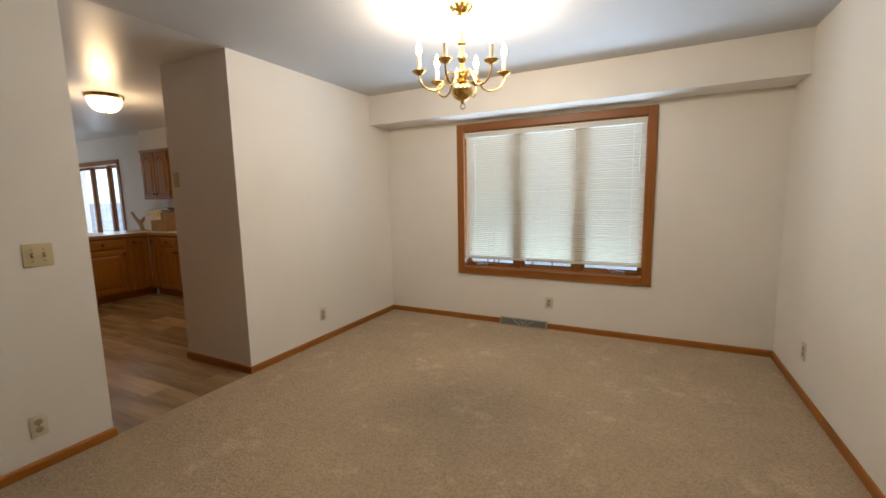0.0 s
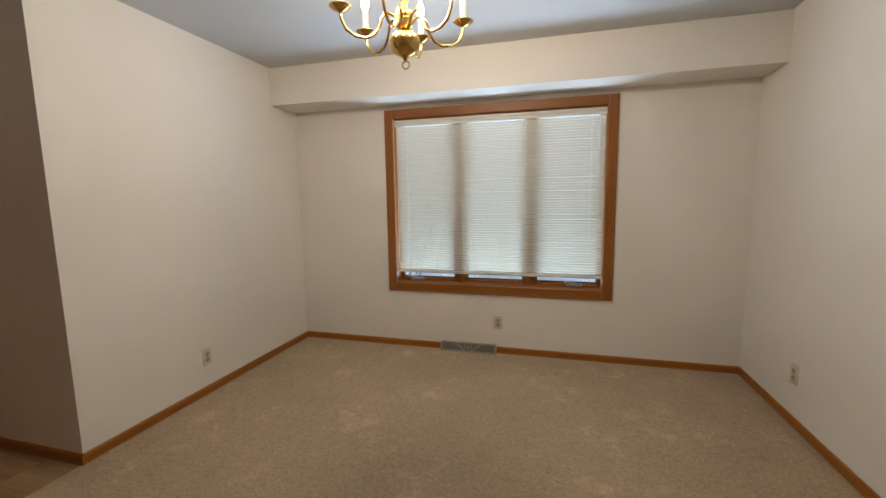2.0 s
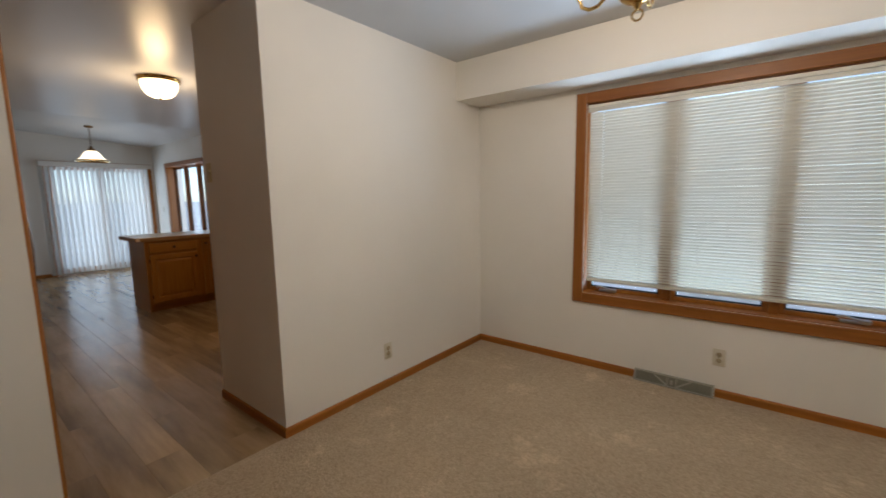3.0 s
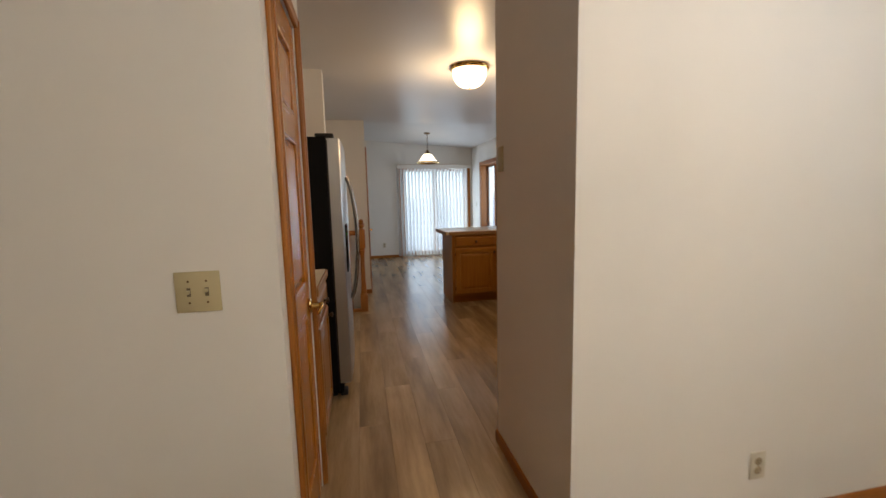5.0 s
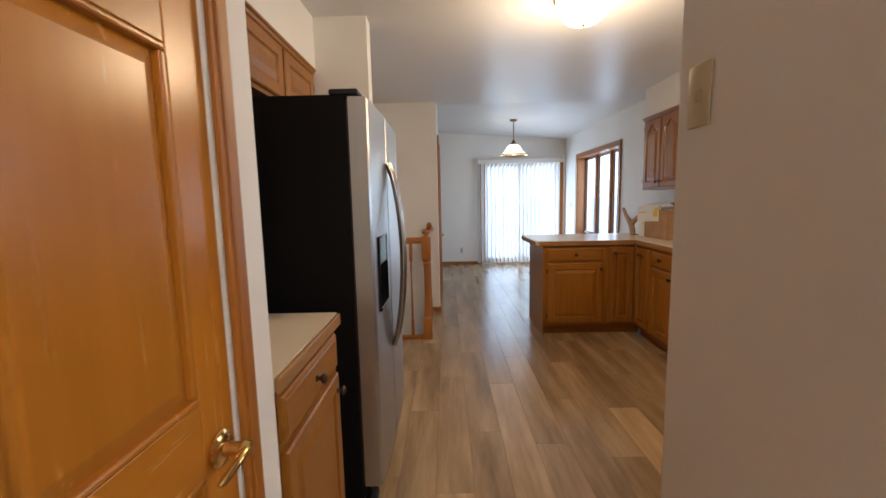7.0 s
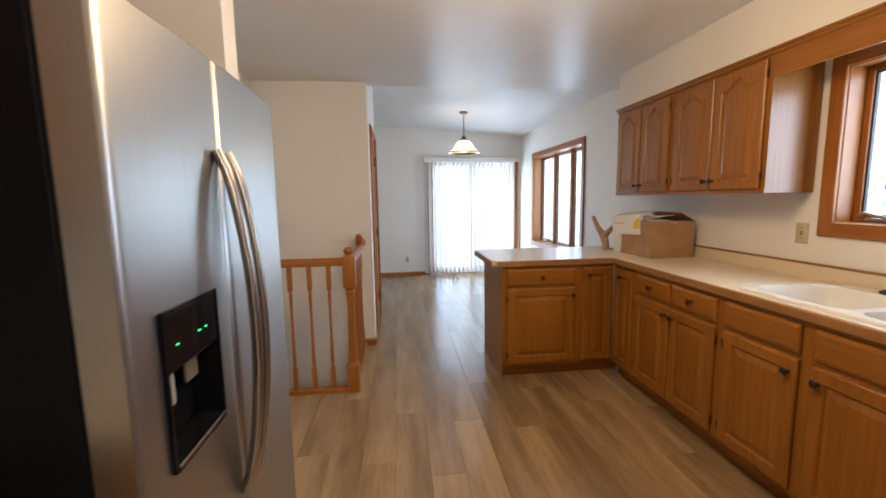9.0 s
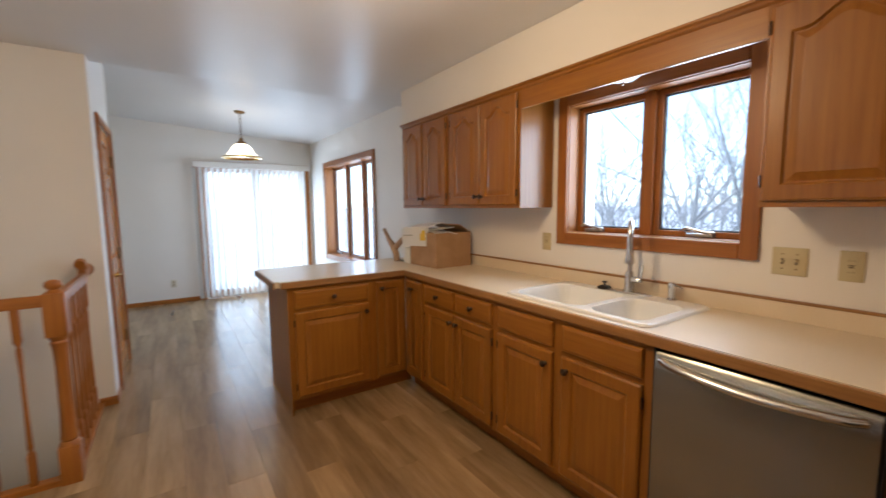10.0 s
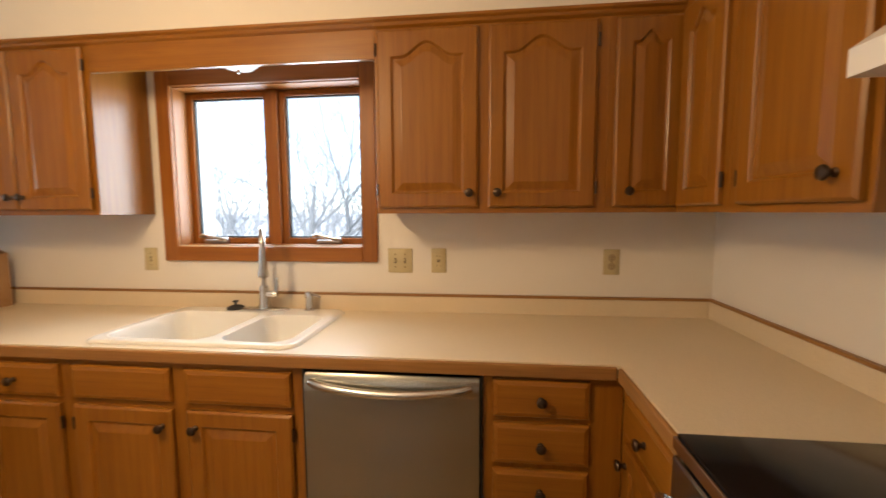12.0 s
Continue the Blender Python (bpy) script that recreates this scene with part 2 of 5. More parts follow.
# ---- building helpers ----
def box(bm, x0, x1, y0, y1, z0, z1, bev=0.0):
    r = bmesh.ops.create_cube(bm, size=1.0)
    vs = r["verts"]
    for v in vs:
        v.co = Vector(((x0 + x1) / 2 + v.co.x * (x1 - x0), (y0 + y1) / 2 + v.co.y * (y1 - y0), (z0 + z1) / 2 + v.co.z * (z1 - z0)))
    if bev > 0:
        es = list({e for v in vs for e in v.link_edges})
        bmesh.ops.bevel(bm, geom=es, offset=bev, segments=2, profile=0.5, affect="EDGES")
    return bm


def boxes(*items):
    bm = bmesh.new()
    for it in items:
        box(bm, *it)
    return bm


def link_mesh(name, bm, mat, parent=None, smooth=False):
    bmesh.ops.recalc_face_normals(bm, faces=bm.faces)
    me = bpy.data.meshes.new(name)
    bm.to_mesh(me)
    bm.free()
    me.materials.append(mat)
    if smooth:
        me.shade_smooth()
        me.set_sharp_from_angle(angle=radians(38))
    ob = new(name, me)
    ob.parent = parent
    return ob


def part(name, bm, mat, parent, label="", smooth=False):
    ob = link_mesh(name, bm, mat, parent, smooth)
    return tagged(ob, label) if label else ob


def thing(name, label, category, m=None, group=""):
    ob = new(name)
    ob.empty_display_size = 0.05
    if m is not None:
        ob.matrix_world = m
    return tagged(ob, label, category, group)


def structure(name, bm, mat, label, category="", smooth=False):
    return tagged(link_mesh(name, bm, mat, None, smooth), label, category or name.split("_")[0], "", "structure")


def lathe(profile, segs=24, axis="z", origin=(0, 0, 0)):
    """Turned body: profile of (radius, height)."""
    bm = bmesh.new()
    rings = []
    o = Vector(origin)
    for r, h in profile:
        ring = []
        for i in range(segs):
            a = 2 * math.pi * i / segs
            p = (max(r, 1e-4) * math.cos(a), max(r, 1e-4) * math.sin(a), h)
            p = {"z": p, "y": (p[0], p[2], p[1]), "x": (p[2], p[0], p[1])}[axis]
            ring.append(bm.verts.new(o + Vector(p)))
        rings.append(ring)
    for a, b in zip(rings, rings[1:]):
        for i in range(segs):
            bm.faces.new((a[i], a[(i + 1) % segs], b[(i + 1) % segs], b[i]))
    bm.faces.new(rings[0]), bm.faces.new(rings[-1])
    return bm


def tube(points, radius, segs=10, bm=None, flat=1.0):
    """A round bar along a path; radius may be one number or one a point."""
    bm = bm or bmesh.new()
    pts = [Vector(p) for p in points]
    rad = radius if isinstance(radius, (list, tuple)) else [radius] * len(pts)
    rings, side = [], None
    for i, p in enumerate(pts):
        d = (pts[min(i + 1, len(pts) - 1)] - pts[max(i - 1, 0)]).normalized()
        if side is None:
            side = d.orthogonal().normalized()
        side = (side - d * side.dot(d)).normalized()
        up = d.cross(side)
        rings.append([bm.verts.new(p + rad[i] * (math.cos(2 * math.pi * k / segs) * side + flat * math.sin(2 * math.pi * k / segs) * up)) for k in range(segs)])
    for a, b in zip(rings, rings[1:]):
        for k in range(segs):
            bm.faces.new((a[k], a[(k + 1) % segs], b[(k + 1) % segs], b[k]))
    bm.faces.new(rings[0]), bm.faces.new(rings[-1])
    return bm


def merge(*bms):
    out = bmesh.new()
    for b in bms:
        me = bpy.data.meshes.new("tmp")
        b.to_mesh(me)
        b.free()
        out.from_mesh(me)
        bpy.data.meshes.remove(me)
    return out


def arc_points(n, fn):
    return [fn(i / (n - 1)) for i in range(n)]


def prism(outline, axis, a0, a1, bm=None):
    """Extrudes a 2D outline along an axis; outline holds the two other coordinates in order."""
    bm = bm or bmesh.new()
    def at(u, v, a):
        return {"x": (a, u, v), "y": (u, a, v), "z": (u, v, a)}[axis]
    lo = [bm.verts.new(at(u, v, a0)) for u, v in outline]
    hi = [bm.verts.new(at(u, v, a1)) for u, v in outline]
    n = len(outline)
    for i in range(n):
        bm.faces.new((lo[i], lo[(i + 1) % n], hi[(i + 1) % n], hi[i]))
    bm.faces.new(lo), bm.faces.new(hi)
    return bm


def wall(name, axis, a0, a1, t0, t1, z0, z1, holes=(), mat=None, label="off-white painted wall"):
    """A wall along x or y with openings (from, to, bottom, top) that go through it."""
    bm = bmesh.new()
    def add(u0, u1, w0, w1):
        if u1 - u0 > 1e-4 and w1 - w0 > 1e-4:
            box(bm, *((u0, u1, t0, t1) if axis == "x" else (t0, t1, u0, u1)), w0, w1)
    at = a0
    for h0, h1, b, t in sorted(holes):
        add(at, h0, z0, z1)
        add(h0, h1, z0, b)
        add(h0, h1, t, z1)
        at = h1
    add(at, a1, z0, z1)
    bmesh.ops.remove_doubles(bm, verts=bm.verts, dist=1e-5)
    return structure(name, bm, mat or WALL, label, "wall")


# ---- setting ----
H = 2.41
wall("wall_dining_window", "x", -1.404, 2.24, 4.235, 4.40, 0, H, [(-0.45, 1.27, 0.585, 2.0)])
wall("wall_dining_east", "y", -2.5, 4.40, 2.24, 2.38, 0, H)
wall("wall_dining_south", "x", -1.524, 2.38, -2.64, -2.5, 0, H)
wall("wall_dining_west", "y", -2.5, 1.335, -1.524, -1.404, 0, H)
wall("wall_partition", "y", 2.255, 4.134, -1.564, -1.404, 0, H)
wall("wall_stub", "x", -2.195, -1.564, 2.255, 2.345, 0, H)
wall("wall_kitchen_window", "x", -9.69, -1.404, 4.134, 4.40, 0, 2.75, [(-4.07, -3.125, 1.225, 2.0), (-8.77, -6.99, 0.66, 2.01)])
wall("wall_pantry", "x", -2.205, -1.524, 1.215, 1.335, 0, H, [(-2.035, -1.53, 0, 2.04)])
wall("wall_pantry_side", "y", 0.66, 1.215, -2.205, -2.10, 0, H)
wall("wall_kitchen_south", "x", -6.02, -2.10, 0.54, 0.66, -1.6, H)
wall("wall_fridge_end", "y", 0.66, 1.30, -3.955, -3.835, 0, H)
wall("wall_divider", "y", 0.54, 1.655, -6.14, -6.02, -1.6, 2.75)
wall("wall_closet", "x", -7.125, -6.14, 1.535, 1.655, 0, 2.75, [(-7.03, -6.30, 0, 2.04)])
wall("wall_closet_side", "y", -0.10, 1.535, -7.125, -7.01, 0, 2.85)
wall("wall_breakfast_south", "x", -9.54, -7.01, -0.22, -0.10, 0, 2.90)
wall("wall_patio", "y", -0.22, 4.134, -9.69, -9.54, 0, 2.90, [(2.46, 4.02, 0, 2.03)])
wall("wall_stairwell", "x", -6.02, -5.0, 1.50, 1.53, -1.6, -0.02)
structure("wall_soffit_dining", boxes((-1.404, 2.24, 3.905, 4.235, 2.11, H - 0.002)), WALL, "painted soffit over the dining window", "soffit")
structure("wall_soffit_kitchen", boxes((-5.69, -1.564, 3.84, 4.134, 2.112, H - 0.002), (-1.86, -1.564, 2.345, 3.84, 2.112, H - 0.002)), WALL, "painted soffit over the kitchen cabinets", "soffit")
structure("wall_soffit_fridge", boxes((-3.835, -2.205, 0.66, 0.985, 2.11, H - 0.002)), WALL, "painted soffit over the fridge cabinets", "soffit")
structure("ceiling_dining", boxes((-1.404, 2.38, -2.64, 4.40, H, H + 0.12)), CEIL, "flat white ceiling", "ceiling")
structure("ceiling_kitchen", boxes((-6.17, -1.404, 0.54, 4.40, H, H + 0.12)), CEIL_GLOSS, "flat satin white ceiling", "ceiling")
structure("ceiling_breakfast", prism([(-0.22, 2.768), (4.40, 2.438), (4.40, 2.60), (-0.22, 2.93)], "x", -9.69, -6.15), CEIL_GLOSS, "sloping satin white ceiling", "ceiling")
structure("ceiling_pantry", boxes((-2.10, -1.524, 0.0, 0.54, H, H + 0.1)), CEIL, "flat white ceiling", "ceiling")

# floors
bm = bmesh.new()
box(bm, -1.404, 2.24, -2.5, 4.235, -0.05, 0.004)
carpet = structure("floor_carpet", bm, CARPET, "beige cut-pile wall-to-wall carpet", "carpet")
floor_kitchen = structure("floor_kitchen", boxes((-9.54, -7.01, -0.10, 1.52, -0.05, -0.004), (-9.54, -5.10, 1.52, 4.134, -0.05, -0.004), (-5.10, -1.404, 0.66, 4.134, -0.05, -0.004)), SUBFLOOR, "brown wood-look vinyl plank floor", "floor")
structure("floor_stairwell", boxes((-6.02, -5.0, 0.66, 1.53, -1.62, -1.6)), CARPET, "lower stairwell landing", "floor")
structure("wall_stairwell_east", boxes((-5.10, -5.06, 0.66, 1.50, -1.6, -0.05)), WALL, "painted stairwell wall", "wall")


def put(ob, m):
    ob.matrix_world = m
    return ob


def baseboard(p0, p1, out):
    """Oak baseboard from p0 to p1 on a wall whose face looks towards out (degrees)."""
    length = math.dist(p0, p1)
    ob = structure("baseboard", prism([(0, 0), (-0.012, 0), (-0.012, 0.045), (-0.009, 0.054), (-0.004, 0.059), (0, 0.059)], "x", 0, length), TRIM[0], "stained oak baseboard", "baseboard")
    ob.matrix_world = pose(p0[0], p0[1], 0.0, 0, 0, out + 90)
    return ob


for p0, p1, out in (
    ((-1.404, 4.235), (-0.05, 4.235), -90), ((0.44, 4.235), (2.24, 4.235), -90),
    ((2.24, 4.223), (2.24, -2.5), 180), ((-1.404, 2.255), (-1.404, 4.223), 0), ((-2.207, 2.255), (-1.392, 2.255), -90),
    ((-2.195, 2.345), (-2.195, 2.255), 180), ((-1.404, -2.5), (-1.404, 1.347), 0), ((-1.41, 1.335), (-1.476, 1.335), 90), ((-2.095, 1.335), (-2.205, 1.335), 90),
    ((-6.02, 1.56), (-6.02, 1.667), 0), ((-6.02, 1.655), (-6.22, 1.655), 90),
    ((-9.54, -0.10), (-9.54, 2.385), 0), ((-9.54, 4.134), (-5.8, 4.134), -90),
    ((-3.955, 1.30), (-3.835, 1.30), 90),
):
    if out in (90,):
        p0, p1 = max(p0, p1), min(p0, p1)
    if out == -90:
        p0, p1 = min(p0, p1), max(p0, p1)
    baseboard(p0, p1, out)


# ---- windows ----
def crank(parent, x, y, z):
    bm = tube([(x - 0.075, y - 0.030, z + 0.026), (x - 0.05, y - 0.040, z + 0.036), (x - 0.015, y - 0.034, z + 0.026), (x + 0.03, y - 0.030, z + 0.016), (x + 0.05, y - 0.024, z + 0.014)], [0.009, 0.008, 0.0065, 0.0085, 0.011], 8)
    box(bm, x - 0.06, x + 0.065, y - 0.026, y + 0.0, z - 0.008, z + 0.010, 0.004)
    lathe_base = lathe([(0, 0.006), (0.018, 0.006), (0.016, 0.018), (0.009, 0.022), (0, 0.022)], 12, "z", (x + 0.05, y - 0.016, z))
    part("crank_handle", merge(bm, lathe_base), CRANK_METAL, parent, "folding metal crank handle", True)


def casement_window(name, label, x0, z0, w, h, face, units, cw, deep, cranks, sash_y):
    """Oak-trimmed casement window; x0, z0: the casing's lower corner on the wall face (looking out along +y)."""
    win = tagged(new(name), label, "window", "", "structure")
    win.location = (x0, face, z0)
    o = 0.02
    for nm, b, mt in (("side_casing", (0, cw, -o, 0, 0, h), WINWOOD[2]), ("side_casing", (w - cw, w, -o, 0, 0, h), WINWOOD[2]),
                      ("head_casing", (cw, w - cw, -o, 0, h - cw, h), WINWOOD[0]), ("sill_casing", (cw, w - cw, -o, 0, 0, cw), WINWOOD[0])):
        part(nm, boxes((*b, 0.005)), mt, win)
    i0, i1, b0, b1 = cw - 0.004, w - cw + 0.004, cw - 0.004, h - cw + 0.004
    for nm, b, mt in (("side_jamb", (i0 - 0.01, i0 + 0.008, 0.001, deep, b0, b1), WINWOOD[2]), ("side_jamb", (i1 - 0.008, i1 + 0.01, 0.001, deep, b0, b1), WINWOOD[2]),
                      ("head_jamb", (i0 + 0.008, i1 - 0.008, 0.001, deep, b1 - 0.008, b1 + 0.01), WINWOOD[0]), ("sill", (i0 + 0.008, i1 - 0.008, 0.001, deep, b0 - 0.01, b0 + 0.01), WINWOOD[0])):
        part(nm, boxes(b), mt, win)
    i0, i1, b0, b1 = i0 + 0.008, i1 - 0.008, b0 + 0.01, b1 - 0.008
    mw = 0.05
    uw = ((i1 - i0) - mw * (units - 1)) / units
    for k in range(units):
        u0 = i0 + k * (uw + mw)
        u1 = u0 + uw
        if k:
            part("mullion", boxes((u0 - mw, u0, sash_y - 0.025, deep, b0, b1, 0.004)), WINWOOD[2], win)
        s = 0.030
        sash = part("sash", boxes((u0, u0 + s, sash_y, sash_y + 0.04, b0, b1, 0.004), (u1 - s, u1, sash_y, sash_y + 0.04, b0, b1, 0.004),
                                  (u0 + s, u1 - s, sash_y, sash_y + 0.04, b0, b0 + s, 0.004), (u0 + s, u1 - s, sash_y, sash_y + 0.04, b1 - s, b1, 0.004)), WINWOOD[2], win)
        g = 0.008
        part("gasket", boxes((u0 + s, u0 + s + g, sash_y + 0.012, sash_y + 0.03, b0 + s, b1 - s), (u1 - s - g, u1 - s, sash_y + 0.012, sash_y + 0.03, b0 + s, b1 - s),
                             (u0 + s + g, u1 - s - g, sash_y + 0.012, sash_y + 0.03, b0 + s, b0 + s + g), (u0 + s + g, u1 - s - g, sash_y + 0.012, sash_y + 0.03, b1 - s - g, b1 - s)), RUBBER, sash, "dark rubber gasket")
        pane = part("pane", boxes((u0 + s + g, u1 - s - g, sash_y + 0.018, sash_y + 0.022, b0 + s + g, b1 - s - g)), GLASS, sash, "clear glass pane")
        pane.visible_shadow = False
        if k in cranks:
            crank(win, u0 + cranks[k] * uw, sash_y - 0.002, b0 + 0.012)
    return win


casement_window("window_1", "stained oak casement window with three panes", -0.527, 0.51, 1.869, 1.563, 4.235, 3, 0.075, 0.130, {0: 0.30, 2: 0.62}, 0.085)
casement_window("window_2", "stained oak double casement window over the sink", -4.142, 1.148, 1.087, 0.915, 4.134, 2, 0.072, 0.140, {0: 0.30, 1: 0.55}, 0.095)
casement_window("window_3", "stained oak triple casement window in the breakfast corner", -8.84, 0.585, 1.918, 1.495, 4.134, 3, 0.075, 0.175, {0: 0.4}, 0.13)


def mini_blind():
    bl = thing("mini_blind", "cream vinyl mini blind lowered and half closed in the oak window", "blind", pose(-0.44, 4.272, 0.0))
    w = 1.70
    part("headrail", boxes((0, w, -0.022, 0.016, 1.950, 1.985, 0.003)), BLINDCORD, bl)
    part("valance", boxes((-0.006, w + 0.006, -0.031, -0.026, 1.963, 1.988, 0.002)), SLAT, bl)
    part("valance", boxes((-0.006, w + 0.006, -0.029, -0.024, 1.935, 1.960, 0.002)), SLAT, bl)
    n, pitch, z = 60, 0.0208, 1.925
    bm = bmesh.new()
    k = 8
    rows = []
    xs = [0.0] + [c + s for c in (0.10, 0.585, 1.11, 1.60) for s in (-0.004, 0.004)] + [w]
    for i in range(k):
        u = i / (k - 1) - 0.5
        rows.append([bm.verts.new((x, u * 0.0254, 0.0036 * (1 - 4 * u * u))) for x in xs])
    for j, (a, b) in enumerate(zip(rows, rows[1:])):
        for q in range(len(xs) - 1):
            if j == 3 and q % 2:
                continue        # cord hole
            bm.faces.new((a[q], a[q + 1], b[q + 1], b[q]))
    first = part("slat", bm, SLAT, bl, "", True)
    for i in range(n):
        ob = first if i == 0 else new("slat", first.data)
        ob.parent = bl
        ob.matrix_local = pose(0, 0, z - i * pitch, -54 + random.uniform(-1.0, 1.0), random.uniform(-0.05, 0.05), 0)
    zb = z - n * pitch
    part("bottom_rail", boxes((0, w, -0.012, 0.012, zb - 0.004, zb + 0.012, 0.003)), SLAT, bl)
    for x in (0.10, 0.585, 1.11, 1.60):
        part("ladder_cord", tube([(x, -0.0145, zb), (x, -0.0145, 1.95)], 0.0011, 5), BLINDCORD, bl)
        part("lift_cord", tube([(x + 0.004, 0.0145, zb), (x + 0.004, 0.0145, 1.95)], 0.0011, 5), BLINDCORD, bl)
    part("tilt_wand", tube([(1.655, -0.034, 1.94), (1.650, -0.036, 1.5)], 0.003, 6), BLINDCORD, bl)


mini_blind()


def vertical_blind():
    vb = thing("vertical_blind", "white vertical vane blind drawn across the patio door", "blind", pose(-9.47, 2.40, 0.0))
    part("headrail", boxes((-0.03, 0.03, 0.03, 1.60, 2.00, 2.035, 0.003)), WHITE, vb)
    part("valance", boxes((0.055, 0.063, -0.02, 1.69, 2.00, 2.085, 0.002), (-0.068, 0.055, -0.02, -0.013, 2.00, 2.085), (-0.068, 0.055, 1.683, 1.69, 2.00, 2.085)), WALL, vb)
    bm = bmesh.new()
    rows = []
    for i in range(5):
        u = i / 4 - 0.5
        rows.append([bm.verts.new((0.004 * (1 - 4 * u * u), u * 0.089, z)) for z in (0.03, 1.995)])
    for a, b in zip(rows, rows[1:]):
        bm.faces.new((a[0], a[1], b[1], b[0]))
    first = part("vane", bm, VANE, vb, "", True)
    n = 21
    for i in range(n):
        ob = first if i == 0 else new("vane", first.data)
        ob.parent = vb
        ob.matrix_local = pose(0, 0.0 + i * 0.0785, 0, 0, 0, -52 + random.uniform(-5, 5))


vertical_blind()


def patio_door():
    d = tagged(new("door_patio"), "sliding glass patio door with oak casing", "door", "", "structure")
    d.location = (-9.54, 2.46, 0)
    part("side_casing", boxes((0, 0.018, -0.07, 0.0, 0, 2.10, 0.004)), TRIM[2], d)
    part("side_casing", boxes((0, 0.018, 1.56, 1.63, 0, 2.10, 0.004)), TRIM[2], d)
    part("head_casing", boxes((0, 0.018, 0.0, 1.56, 2.03, 2.10, 0.004)), TRIM[1], d)
    part("threshold", boxes((-0.15, -0.002, 0, 1.56, 0, 0.03, 0.004)), CHROME, d)
    for y0, x in ((0.01, -0.06), (0.76, -0.11)):
        y1 = y0 + 0.79
        leaf = part("sliding_panel", boxes((x, x + 0.04, y0, y0 + 0.07, 0.03, 2.02), (x, x + 0.04, y1 - 0.07, y1, 0.03, 2.02), (x, x + 0.04, y0 + 0.07, y1 - 0.07, 0.03, 0.12), (x, x + 0.04, y0 + 0.07, y1 - 0.07, 1.94, 2.02)), TRIM[2], d)
        pane = part("pane", boxes((x + 0.017, x + 0.023, y0 + 0.07, y1 - 0.07, 0.12, 1.94)), GLASS, leaf, "clear glass pane")
        pane.visible_shadow = False


patio_door()


# ---- doors ----
def raised_panel(w, h, thick, rim=0.035):
    """A raised field panel lying in x, z with its face towards -y."""
    bm = bmesh.new()
    loops = []
    for inset, y in ((0, 0), (0.003, -0.004), (0.010, -0.0045), (rim, -thick), (rim + 0.004, -thick - 0.001)):
        loops.append([bm.verts.new(p) for p in ((inset, y, inset), (w - inset, y, inset), (w - inset, y, h - inset), (inset, y, h - inset))])
    for a, b in zip(loops, loops[1:]):
        for i in range(4):
            bm.faces.new((a[i], a[(i + 1) % 4], b[(i + 1) % 4], b[i]))
    bm.faces.new(loops[-1]), bm.faces.new(loops[0])
    return bm


